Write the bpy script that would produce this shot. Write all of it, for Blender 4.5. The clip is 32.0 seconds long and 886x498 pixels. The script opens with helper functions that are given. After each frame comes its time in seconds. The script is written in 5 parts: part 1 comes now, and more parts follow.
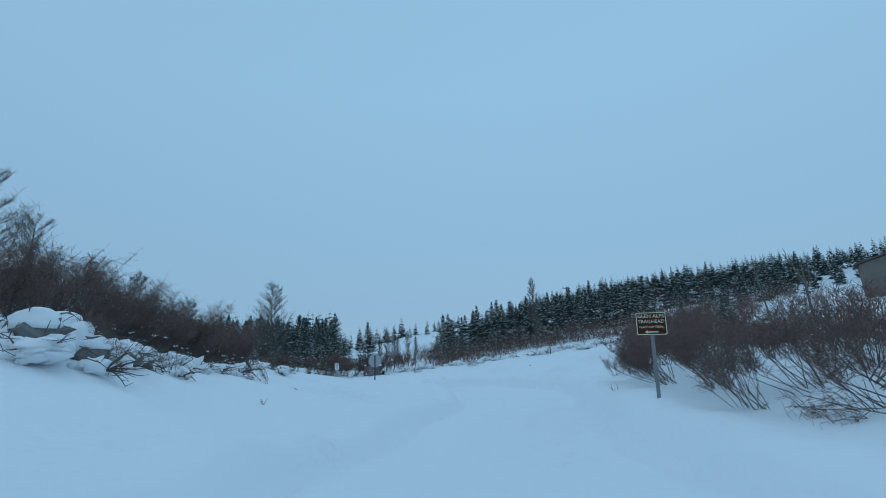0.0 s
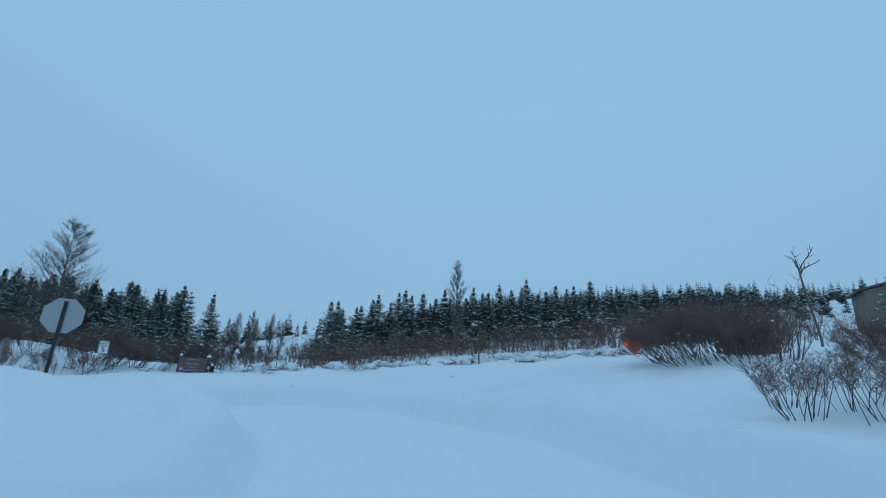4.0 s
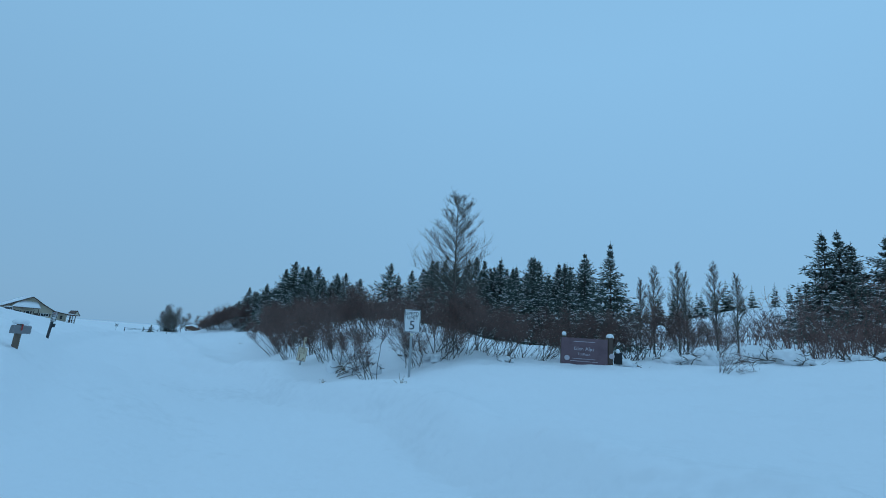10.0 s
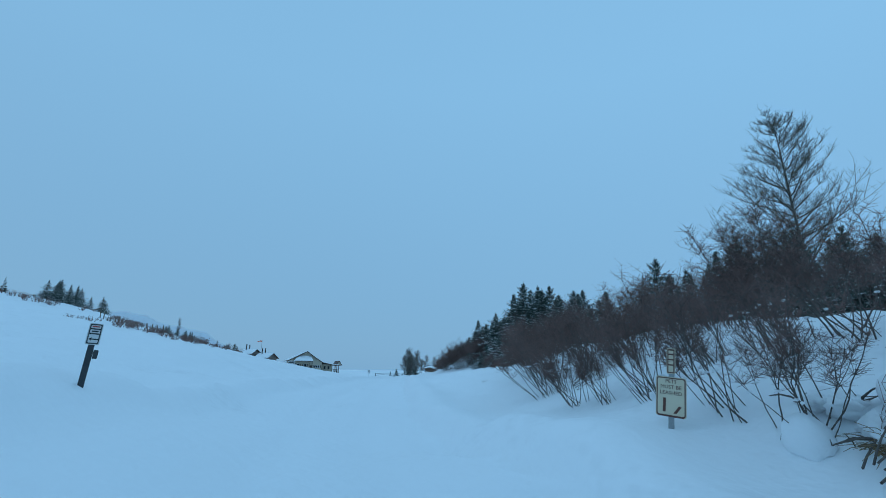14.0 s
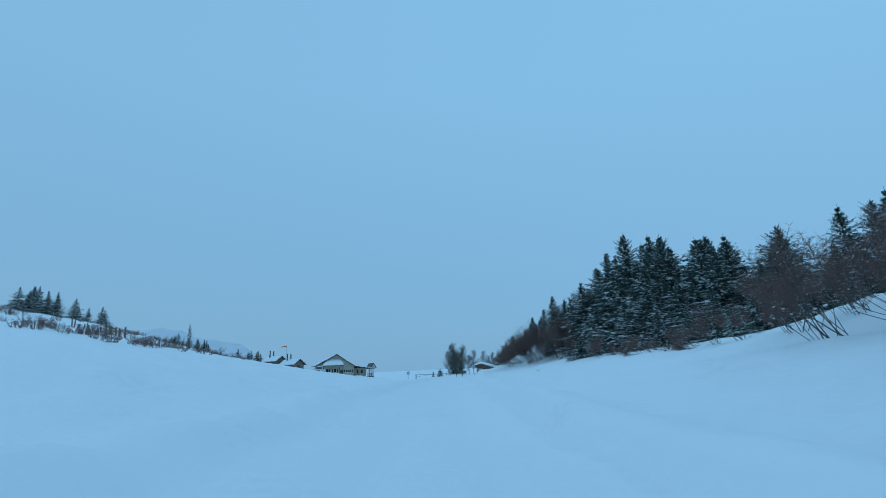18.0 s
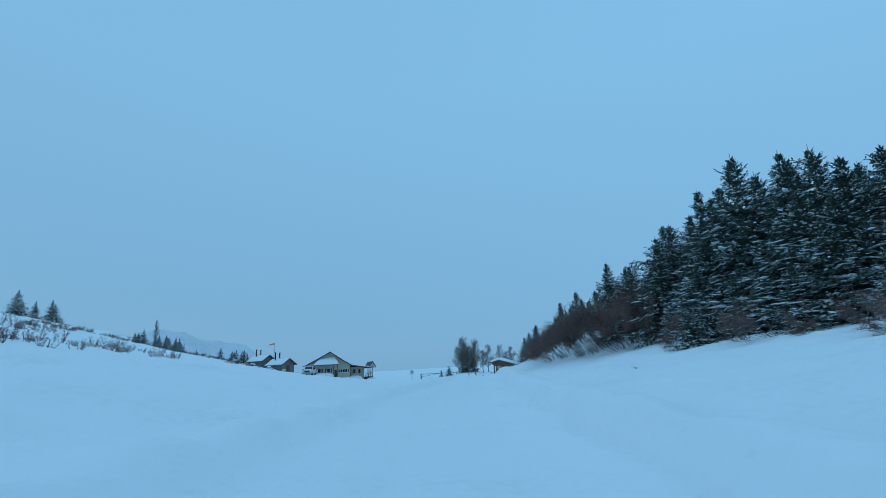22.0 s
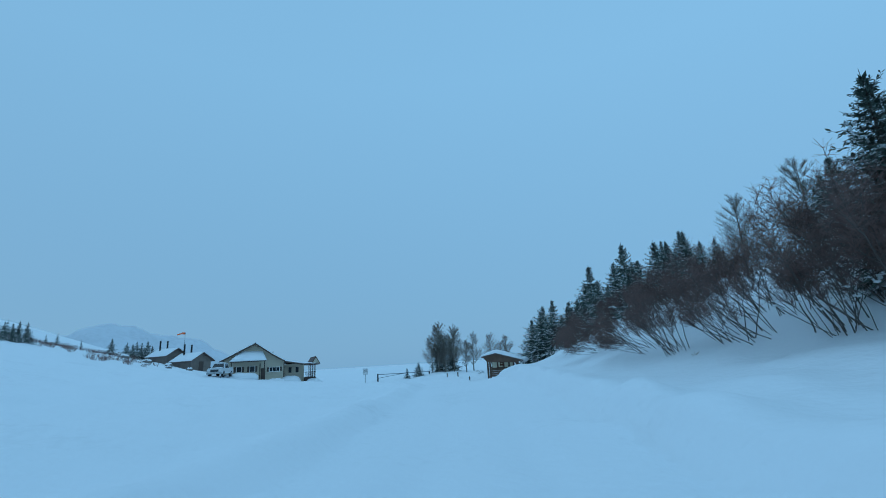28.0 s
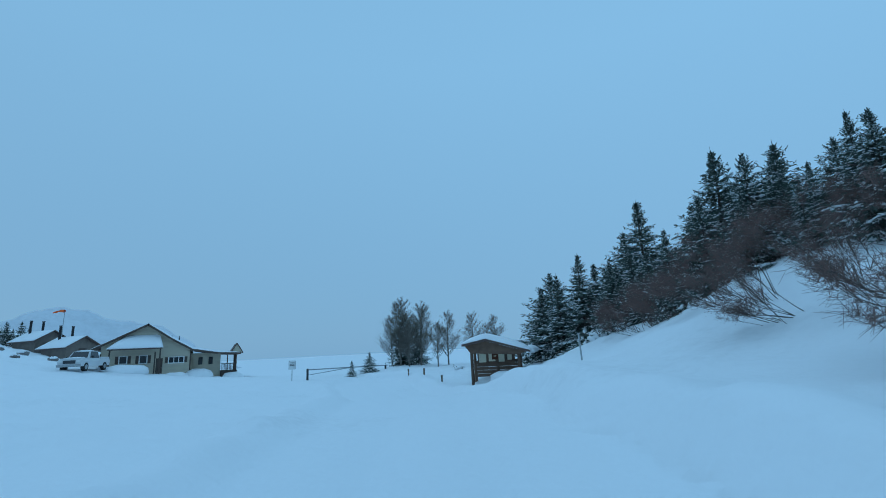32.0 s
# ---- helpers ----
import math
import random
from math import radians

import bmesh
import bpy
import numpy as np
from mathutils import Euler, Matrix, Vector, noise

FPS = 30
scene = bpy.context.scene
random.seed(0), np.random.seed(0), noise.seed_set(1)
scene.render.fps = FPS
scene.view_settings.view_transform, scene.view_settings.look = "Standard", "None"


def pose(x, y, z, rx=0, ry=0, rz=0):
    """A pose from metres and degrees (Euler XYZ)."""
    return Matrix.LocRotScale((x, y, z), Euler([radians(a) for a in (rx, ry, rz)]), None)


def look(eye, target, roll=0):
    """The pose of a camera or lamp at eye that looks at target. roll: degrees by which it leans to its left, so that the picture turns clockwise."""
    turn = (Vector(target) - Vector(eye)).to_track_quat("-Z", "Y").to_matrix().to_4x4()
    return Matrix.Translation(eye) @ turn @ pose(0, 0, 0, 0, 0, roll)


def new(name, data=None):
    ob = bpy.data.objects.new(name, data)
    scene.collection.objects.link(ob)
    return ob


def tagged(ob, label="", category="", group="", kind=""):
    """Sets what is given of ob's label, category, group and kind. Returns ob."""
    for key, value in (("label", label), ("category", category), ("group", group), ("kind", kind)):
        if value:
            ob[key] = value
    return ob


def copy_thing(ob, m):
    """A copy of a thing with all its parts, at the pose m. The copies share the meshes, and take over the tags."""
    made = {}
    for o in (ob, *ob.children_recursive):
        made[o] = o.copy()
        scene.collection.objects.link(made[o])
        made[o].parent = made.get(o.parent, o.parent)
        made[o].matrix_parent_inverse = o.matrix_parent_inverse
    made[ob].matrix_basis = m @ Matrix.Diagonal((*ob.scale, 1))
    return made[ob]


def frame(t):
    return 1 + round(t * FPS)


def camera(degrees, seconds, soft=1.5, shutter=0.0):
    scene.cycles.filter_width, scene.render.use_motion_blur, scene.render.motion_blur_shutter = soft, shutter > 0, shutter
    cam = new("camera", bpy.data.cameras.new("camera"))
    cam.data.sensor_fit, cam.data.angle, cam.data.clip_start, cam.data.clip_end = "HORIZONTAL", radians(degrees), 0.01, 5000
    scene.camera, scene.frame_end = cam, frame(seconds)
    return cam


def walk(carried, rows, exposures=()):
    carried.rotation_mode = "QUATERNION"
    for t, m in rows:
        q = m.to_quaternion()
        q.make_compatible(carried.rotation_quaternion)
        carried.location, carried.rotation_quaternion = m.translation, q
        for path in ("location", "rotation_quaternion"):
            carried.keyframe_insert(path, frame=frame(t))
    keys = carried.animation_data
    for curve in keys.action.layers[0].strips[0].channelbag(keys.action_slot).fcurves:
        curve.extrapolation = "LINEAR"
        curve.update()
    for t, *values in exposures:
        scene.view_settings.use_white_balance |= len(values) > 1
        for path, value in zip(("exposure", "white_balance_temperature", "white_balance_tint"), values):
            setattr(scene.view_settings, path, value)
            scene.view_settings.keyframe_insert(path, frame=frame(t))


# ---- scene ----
cam = camera(88.0, 32.0, soft=0.95)
PATH = [
    (0, (-0.002, 0.000, 1.698), (-0.013, 1.928, 2.230), -2.15),
    (1, (0.391, 5.187, 1.535), (0.490, 7.104, 2.095), -0.22),
    (2, (0.551, 9.534, 1.509), (0.762, 11.437, 2.088), 1.31),
    (3, (1.039, 13.437, 1.502), (1.360, 15.323, 2.088), 2.33),
    (3.5, (1.342, 15.293, 1.506), (1.695, 17.171, 2.095), 2.86),
    (5.5, (2.992, 22.433, 1.629), (3.274, 24.311, 2.257), 4.13),
    (6, (3.216, 23.526, 1.720), (3.414, 25.416, 2.345), 3.58),
    (6.5, (3.346, 24.629, 1.822), (3.422, 26.531, 2.435), 3.09),
    (7, (3.181, 26.114, 1.936), (3.085, 28.017, 2.544), 3.19),
    (7.5, (2.844, 27.639, 2.042), (2.513, 29.521, 2.631), 4.02),
    (8, (2.334, 29.043, 2.141), (1.796, 30.883, 2.713), 4.48),
    (8.5, (1.631, 30.476, 2.219), (0.870, 32.247, 2.752), 4.90),
    (9, (0.678, 31.794, 2.259), (-0.265, 33.491, 2.741), 4.93),
    (9.5, (-0.480, 32.979, 2.253), (-1.572, 34.596, 2.693), 4.80),
    (10, (-1.655, 34.060, 2.198), (-2.887, 35.579, 2.614), 4.43),
    (10.5, (-2.874, 34.914, 2.105), (-4.227, 36.329, 2.517), 3.68),
    (11, (-4.160, 35.672, 2.003), (-5.621, 36.972, 2.427), 2.90),
    (11.5, (-5.500, 36.456, 1.929), (-7.028, 37.665, 2.379), 1.90),
    (12, (-6.825, 37.162, 1.880), (-8.394, 38.307, 2.357), 1.16),
    (12.5, (-8.099, 37.856, 1.862), (-9.718, 38.919, 2.360), 1.03),
    (13, (-9.533, 38.489, 1.871), (-11.212, 39.451, 2.378), 1.45),
    (13.5, (-10.944, 38.971, 1.846), (-12.668, 39.848, 2.357), 1.34),
    (14, (-12.295, 39.355, 1.811), (-14.055, 40.154, 2.325), 0.98),
    (14.5, (-13.616, 39.677, 1.772), (-15.407, 40.405, 2.284), 0.43),
    (15, (-15.358, 39.969, 1.747), (-17.170, 40.645, 2.258), 0.29),
    (15.5, (-17.371, 40.282, 1.731), (-19.195, 40.931, 2.234), 0.13),
    (17.5, (-28.188, 42.776, 1.859), (-29.994, 43.472, 2.363), -2.53),
    (18, (-30.197, 43.430, 1.871), (-32.002, 44.129, 2.377), -2.55),
    (19, (-33.919, 44.728, 1.881), (-35.720, 45.425, 2.402), -2.47),
    (20, (-37.607, 45.933, 1.882), (-39.410, 46.627, 2.397), -2.64),
    (21, (-41.141, 47.117, 1.881), (-42.952, 47.796, 2.388), -2.88),
    (22, (-44.671, 48.249, 1.901), (-46.484, 48.930, 2.400), -3.40),
    (23, (-48.432, 49.433, 1.931), (-50.233, 50.154, 2.418), -3.77),
    (24, (-51.954, 50.890, 1.948), (-53.744, 51.638, 2.434), -4.53),
    (24.5, (-53.618, 51.662, 1.954), (-55.404, 52.418, 2.443), -4.36),
    (25, (-55.242, 52.436, 1.960), (-57.027, 53.192, 2.454), -4.15),
    (25.5, (-57.038, 53.209, 1.967), (-58.820, 53.971, 2.461), -3.85),
    (27.5, (-66.884, 56.631, 1.981), (-68.656, 57.417, 2.470), -3.69),
    (28, (-69.214, 57.613, 1.991), (-70.986, 58.406, 2.468), -3.47),
    (29, (-73.602, 59.729, 2.015), (-75.373, 60.531, 2.481), -3.22),
    (30, (-77.885, 61.988, 2.031), (-79.647, 62.814, 2.492), -2.85),
    (31, (-82.106, 64.170, 2.031), (-83.846, 65.050, 2.473), -2.50),
    (31.5, (-84.071, 65.177, 2.028), (-85.810, 66.066, 2.462), -2.77),
    (32, (-86.061, 66.113, 2.026), (-87.801, 67.002, 2.454), -2.97),
]
walk(cam, [(t, look(eye, target, roll)) for t, eye, target, roll in PATH], [(0.0, -0.15, 6950, 16), (6.0, -0.17, 6520, 14), (12.0, -0.15, 6200, 11), (19.0, -0.14, 6050, 7), (23.0, -0.16, 5980, 6), (32.0, -0.17, 6120, 9)])

# ---- light: overcast dusk sky, blue, with a very broad weak sun behind the cloud ----
world = bpy.data.worlds.new("overcast_sky")
scene.world = world
world.use_nodes = True
wn, wl = world.node_tree.nodes, world.node_tree.links
wn.clear()
w_out, w_bg, w_mix = wn.new("ShaderNodeOutputWorld"), wn.new("ShaderNodeBackground"), wn.new("ShaderNodeMixRGB")
w_sky, w_co, w_sep, w_ramp = wn.new("ShaderNodeTexSky"), wn.new("ShaderNodeTexCoord"), wn.new("ShaderNodeSeparateXYZ"), wn.new("ShaderNodeValToRGB")
w_sky.sky_type, w_sky.sun_disc = "NISHITA", False
w_sky.sun_elevation, w_sky.sun_rotation = radians(12), radians(200)
wl.new(w_co.outputs["Generated"], w_sep.inputs[0])
wl.new(w_sep.outputs["Z"], w_ramp.inputs[0])
w_ramp.color_ramp.elements[0].position, w_ramp.color_ramp.elements[0].color = 0.0, (2.05, 4.05, 6.0, 1)
w_ramp.color_ramp.elements[1].position, w_ramp.color_ramp.elements[1].color = 0.55, (2.45, 4.95, 7.3, 1)
w_mix.inputs[0].default_value = 0.94
wl.new(w_sky.outputs[0], w_mix.inputs[1])
wl.new(w_ramp.outputs[0], w_mix.inputs[2])
# the cloud is a little thinner towards the north than over the hill in the south-west
w_dot, w_gain, w_mul = wn.new("ShaderNodeVectorMath"), wn.new("ShaderNodeMath"), wn.new("ShaderNodeVectorMath")
w_dot.operation, w_gain.operation, w_mul.operation = "DOT_PRODUCT", "MULTIPLY_ADD", "SCALE"
w_dot.inputs[1].default_value = (0.45, 0.89, 0.0)
wl.new(w_co.outputs["Generated"], w_dot.inputs[0])
wl.new(w_dot.outputs["Value"], w_gain.inputs[0])
w_gain.inputs[1].default_value, w_gain.inputs[2].default_value = 0.07, 1.0
wl.new(w_mix.outputs[0], w_mul.inputs[0])
wl.new(w_gain.outputs[0], w_mul.inputs["Scale"])
wl.new(w_mul.outputs[0], w_bg.inputs[0])
w_bg.inputs[1].default_value = 0.115
wl.new(w_bg.outputs[0], w_out.inputs[0])
sun = new("sun", bpy.data.lights.new("sun", "SUN"))
sun.data.energy, sun.data.angle, sun.data.color = 0.18, radians(60), (0.62, 0.82, 1.0)
sun.matrix_world = look((0, 0, 50), (6, 14, 0))

# ---- materials ----
def material(name, base, rough=0.8, metal=0.0, vary=0.25, scale=6.0, fine=60.0, bump=0.2, dark=None, island=False, spec=0.3, bdist=0.02):
    """A surface with two scales of colour variation and a fine relief."""
    m = bpy.data.materials.new(name)
    m.use_nodes = True
    n, l = m.node_tree.nodes, m.node_tree.links
    p = n["Principled BSDF"]
    p.inputs["Roughness"].default_value, p.inputs["Metallic"].default_value = rough, metal
    p.inputs["Specular IOR Level"].default_value = spec
    co = n.new("ShaderNodeTexCoord")
    big, small = n.new("ShaderNodeTexNoise"), n.new("ShaderNodeTexNoise")
    big.inputs["Scale"].default_value, small.inputs["Scale"].default_value = scale, fine
    big.inputs["Detail"].default_value, small.inputs["Detail"].default_value = 3.0, 2.0
    for tex in (big, small):
        l.new(co.outputs["Object"], tex.inputs["Vector"])
    info = n.new("ShaderNodeNewGeometry") if island else n.new("ShaderNodeObjectInfo")
    add = n.new("ShaderNodeMath")
    add.operation = "MULTIPLY_ADD"
    l.new(info.outputs["Random Per Island" if island else "Random"], add.inputs[0])
    add.inputs[1].default_value = 0.5
    l.new(big.outputs[0], add.inputs[2])
    two = n.new("ShaderNodeMath")
    two.operation = "MULTIPLY_ADD"
    l.new(small.outputs[0], two.inputs[0])
    two.inputs[1].default_value = 0.5
    l.new(add.outputs[0], two.inputs[2])
    ramp = n.new("ShaderNodeValToRGB")
    low = dark or tuple(c * (1 - vary) for c in base)
    high = tuple(min(1.0, c * (1 + vary)) for c in base)
    ramp.color_ramp.elements[0].position, ramp.color_ramp.elements[0].color = 0.55, (*low, 1)
    ramp.color_ramp.elements[1].position, ramp.color_ramp.elements[1].color = 1.0, (*high, 1)
    l.new(two.outputs[0], ramp.inputs[0])
    l.new(ramp.outputs[0], p.inputs["Base Color"])
    if bump:
        b = n.new("ShaderNodeBump")
        b.inputs["Strength"].default_value, b.inputs["Distance"].default_value = bump, bdist
        l.new(small.outputs[0], b.inputs["Height"])
        l.new(b.outputs[0], p.inputs["Normal"])
    return m


SNOW = material("snow", (0.82, 0.84, 0.86), 0.75, vary=0.08, scale=0.22, fine=4.0, bump=0.6, spec=0.2, bdist=0.06)
SNOWCAP = material("snow_cap", (0.84, 0.86, 0.88), 0.8, vary=0.04, scale=2.0, fine=20.0, bump=0.3, spec=0.2)
BARK = material("alder_bark", (0.10, 0.082, 0.072), 0.9, vary=0.4, scale=3.0, fine=40.0, bump=0.3, island=True)
TWIG = material("alder_twig", (0.165, 0.098, 0.084), 0.9, vary=0.4, scale=1.2, fine=30.0, bump=0.0, island=True)
TRUNK = material("spruce_bark", (0.07, 0.055, 0.045), 0.95, vary=0.35, scale=4.0, fine=30.0, bump=0.5)
NEEDLE = material("spruce_needles", (0.078, 0.104, 0.088), 0.85, vary=0.45, scale=0.8, fine=8.0, bump=0.0, island=True, spec=0.2)
GREYBARK = material("poplar_bark", (0.12, 0.105, 0.09), 0.9, vary=0.35, scale=3.0, fine=25.0, bump=0.3, island=True)
STEEL = material("galvanised_steel", (0.34, 0.36, 0.37), 0.5, 0.8, vary=0.2, scale=5.0, fine=80.0, bump=0.1)
DARKSTEEL = material("painted_steel", (0.05, 0.055, 0.06), 0.6, 0.3, vary=0.3, scale=5.0, fine=60.0, bump=0.1)
WHITE = material("sign_white", (0.72, 0.73, 0.73), 0.5, vary=0.06, scale=3.0, fine=40.0, bump=0.05)
BLACK = material("sign_black", (0.015, 0.016, 0.018), 0.5, vary=0.2, scale=5.0, fine=40.0, bump=0.0)
BUFF = material("sign_buff", (0.62, 0.54, 0.4), 0.55, vary=0.1, scale=4.0, fine=40.0, bump=0.05)
INK = material("sign_ink", (0.12, 0.05, 0.04), 0.6, vary=0.2, scale=6.0, fine=40.0, bump=0.0)
RED = material("sign_red", (0.35, 0.05, 0.04), 0.5, vary=0.1, scale=5.0, fine=40.0, bump=0.0)
BROWN = material("sign_brown", (0.085, 0.03, 0.018), 0.8, spec=0.05, vary=0.15, scale=3.0, fine=50.0, bump=0.05)
CREAM = material("sign_cream", (0.72, 0.66, 0.5), 0.5, vary=0.08, scale=4.0, fine=40.0, bump=0.0)
ORANGE = material("sign_orange", (1.0, 0.075, 0.008), 0.7, spec=0.1, vary=0.08, scale=4.0, fine=40.0, bump=0.0)
_o = ORANGE.node_tree.nodes["Principled BSDF"]  # glow added to brighten the fluorescent orange; the sheeting is no lamp
_o.inputs["Emission Color"].default_value, _o.inputs["Emission Strength"].default_value = (1.0, 0.07, 0.012, 1), 0.4
BOARD = material("board_mauve", (0.16, 0.105, 0.12), 0.8, spec=0.1, vary=0.2, scale=2.5, fine=30.0, bump=0.15)
BOARDTEXT = material("board_lettering", (0.5, 0.46, 0.5), 0.6, vary=0.1, bump=0.0)
WOOD = material("weathered_post", (0.14, 0.105, 0.08), 0.85, vary=0.35, scale=3.0, fine=50.0, bump=0.4)
LOG = material("kiosk_timber", (0.13, 0.078, 0.055), 0.75, vary=0.35, scale=2.0, fine=40.0, bump=0.4)
TAN = material("tan_siding", (0.52, 0.46, 0.36), 0.75, vary=0.1, scale=1.0, fine=20.0, bump=0.15)
TRIM = material("brown_trim", (0.085, 0.06, 0.05), 0.7, vary=0.2, scale=2.0, fine=30.0, bump=0.1)
GREYWALL = material("brown_grey_siding", (0.19, 0.155, 0.135), 0.8, vary=0.18, scale=1.5, fine=25.0, bump=0.2)
ROOF = material("brown_roof", (0.12, 0.08, 0.07), 0.8, vary=0.2, scale=2.0, fine=30.0, bump=0.2)
PAINT = material("white_car_paint", (0.62, 0.64, 0.66), 0.3, vary=0.05, scale=2.0, fine=40.0, bump=0.03, spec=0.5)
RUBBER = material("tyre_rubber", (0.02, 0.02, 0.021), 0.9, vary=0.2, bump=0.2)
ROCK = material("boulder", (0.16, 0.15, 0.145), 0.9, vary=0.35, scale=2.0, fine=14.0, bump=0.6)
GRASS = material("dead_grass", (0.2, 0.14, 0.08), 0.9, vary=0.35, scale=4.0, fine=30.0, bump=0.0, island=True)
GLASS = bpy.data.materials.new("window_glass")
GLASS.use_nodes = True
GLASS.node_tree.nodes["Principled BSDF"].inputs["Base Color"].default_value = (0.03, 0.035, 0.04, 1)
GLASS.node_tree.nodes["Principled BSDF"].inputs["Roughness"].default_value = 0.08
SOCK = material("windsock_cloth", (0.85, 0.16, 0.05), 0.8, vary=0.1, bump=0.0)
CEDAR = material("mailbox_grey", (0.2, 0.2, 0.21), 0.5, 0.4, vary=0.2, bump=0.1)


# ---- mesh helpers ----
class Geo:
    """Collects verts and faces, and becomes one mesh."""

    def __init__(self):
        self.v, self.f = [], []

    def tube(self, pts, radii, sides=4, cap=False):
        base = len(self.v)
        n = len(pts)
        pts = [Vector(p) for p in pts]
        for i, p in enumerate(pts):
            d = (pts[min(i + 1, n - 1)] - pts[max(i - 1, 0)])
            d = d.normalized() if d.length > 1e-9 else Vector((0, 0, 1))
            a = d.cross(Vector((0.31, 0.93, 0.17)))
            a = a.normalized() if a.length > 1e-6 else Vector((1, 0, 0))
            b = d.cross(a)
            for k in range(sides):
                w = 2 * math.pi * k / sides
                self.v.append(p + (a * math.cos(w) + b * math.sin(w)) * radii[i])
        for i in range(n - 1):
            for k in range(sides):
                k2 = (k + 1) % sides
                self.f.append((base + i * sides + k, base + i * sides + k2, base + (i + 1) * sides + k2, base + (i + 1) * sides + k))
        if cap:
            self.f.append(tuple(base + k for k in range(sides))[::-1])
            self.f.append(tuple(base + (n - 1) * sides + k for k in range(sides)))
        return self

    def box(self, x0, y0, z0, x1, y1, z1, bevel=0.0):
        c = (Vector((x0, y0, z0)) + Vector((x1, y1, z1))) / 2
        h = (Vector((x1, y1, z1)) - Vector((x0, y0, z0))) / 2
        base = len(self.v)
        e = min(bevel, h.x * 0.9, h.y * 0.9, h.z * 0.9)
        if e <= 0:
            for sz in (-1, 1):
                for sx, sy in ((-1, -1), (1, -1), (1, 1), (-1, 1)):
                    self.v.append(c + Vector((sx * h.x, sy * h.y, sz * h.z)))
            for q in ((3, 2, 1, 0), (4, 5, 6, 7), (0, 1, 5, 4), (1, 2, 6, 5), (2, 3, 7, 6), (3, 0, 4, 7)):
                self.f.append(tuple(base + i for i in q))
            return self
        ring = [(-1, -1, 0), (-1, -1, 1), (1, -1, 1), (1, -1, 0), (1, 1, 0), (1, 1, 1), (-1, 1, 1), (-1, 1, 0)]
        for z, inset in ((-h.z, e), (-h.z + e, 0), (h.z - e, 0), (h.z, e)):
            for sx, sy, along in ring:
                x = sx * (h.x - inset - (e if along else 0))
                y = sy * (h.y - inset - (0 if along else e))
                self.v.append(c + Vector((x, y, z)))
        order = [0, 1, 2, 3, 4, 5, 6, 7]
        for r in range(3):
            for k in range(8):
                a, b = order[k], order[(k + 1) % 8]
                self.f.append((base + r * 8 + a, base + r * 8 + b, base + (r + 1) * 8 + b, base + (r + 1) * 8 + a))
        self.f.append(tuple(base + k for k in order)[::-1])
        self.f.append(tuple(base + 24 + k for k in order))
        return self

    def prism(self, outline, y0, y1):
        """An outline in x and z, drawn out from y0 to y1."""
        base, n = len(self.v), len(outline)
        for y in (y0, y1):
            self.v += [Vector((x, y, z)) for x, z in outline]
        self.f.append(tuple(base + k for k in range(n)))
        self.f.append(tuple(base + n + k for k in range(n))[::-1])
        for k in range(n):
            k2 = (k + 1) % n
            self.f.append((base + k2, base + k, base + n + k, base + n + k2))
        return self

    def blob(self, c, rx, ry, rz, seed=0, rings=5, seg=8, rough=0.2, flat=None):
        """A lumpy rounded mass; flat: cut level below this height over the centre."""
        base = len(self.v)
        c = Vector(c)
        for i in range(1, rings):
            th = math.pi * i / rings
            for k in range(seg):
                ph = 2 * math.pi * k / seg
                d = Vector((math.sin(th) * math.cos(ph), math.sin(th) * math.sin(ph), math.cos(th)))
                s = 1 + rough * noise.noise(d * 1.7 + Vector((seed * 3.1, seed * 1.7, seed)))
                p = Vector((d.x * rx * s, d.y * ry * s, d.z * rz * s))
                if flat is not None:
                    p.z = max(p.z, flat)
                self.v.append(c + p)
        top, bot = len(self.v), len(self.v) + 1
        self.v += [c + Vector((0, 0, rz)), c + Vector((0, 0, flat if flat is not None else -rz))]
        for k in range(seg):
            k2 = (k + 1) % seg
            self.f.append((top, base + k, base + k2))
            for i in range(rings - 2):
                self.f.append((base + i * seg + k, base + (i + 1) * seg + k, base + (i + 1) * seg + k2, base + i * seg + k2))
            self.f.append((bot, base + (rings - 2) * seg + k2, base + (rings - 2) * seg + k))
        return self

    def mesh(self, name, mat, smooth=False):
        me = bpy.data.meshes.new(name)
        me.from_pydata([tuple(p) for p in self.v], [], self.f)
        me.materials.append(mat)
        if smooth:
            me.polygons.foreach_set("use_smooth", [True] * len(me.polygons))
        me.update()
        return me


def part(name, geo, mat, parent=None, label="", smooth=False):
    """Links a Geo or a ready mesh as one mesh object under a thing or a part."""
    ob = new(name, geo.mesh(name, mat, smooth) if isinstance(geo, Geo) else geo)
    if parent is not None:
        ob.parent = parent
    if label:
        ob["label"] = label
    return ob


def empty(name, x, y, z, rz=0.0, rx=0.0, ry=0.0, s=1.0):
    ob = new(name)
    ob.empty_display_size = 0.2
    ob.matrix_basis = pose(x, y, z, rx, ry, rz) @ Matrix.Scale(s, 4)
    return ob


def lettering(text, size, x, y, z, mat, parent, name="lettering", align="CENTER", depth=0.002):
    """Flat writing on a face that looks to -y."""
    cu = bpy.data.curves.new(name, "FONT")
    cu.body, cu.size, cu.align_x, cu.align_y, cu.extrude = text, size, align, "CENTER", depth
    cu.resolution_u = 2
    tmp = new(name, cu)
    me = bpy.data.meshes.new_from_object(tmp.evaluated_get(bpy.context.evaluated_depsgraph_get()))
    bpy.data.objects.remove(tmp)
    bpy.data.curves.remove(cu)
    me.materials.clear()
    me.materials.append(mat)
    ob = new(name, me)
    ob.parent = parent
    ob.matrix_basis = pose(x, y, z, 90, 0, 0)
    return ob


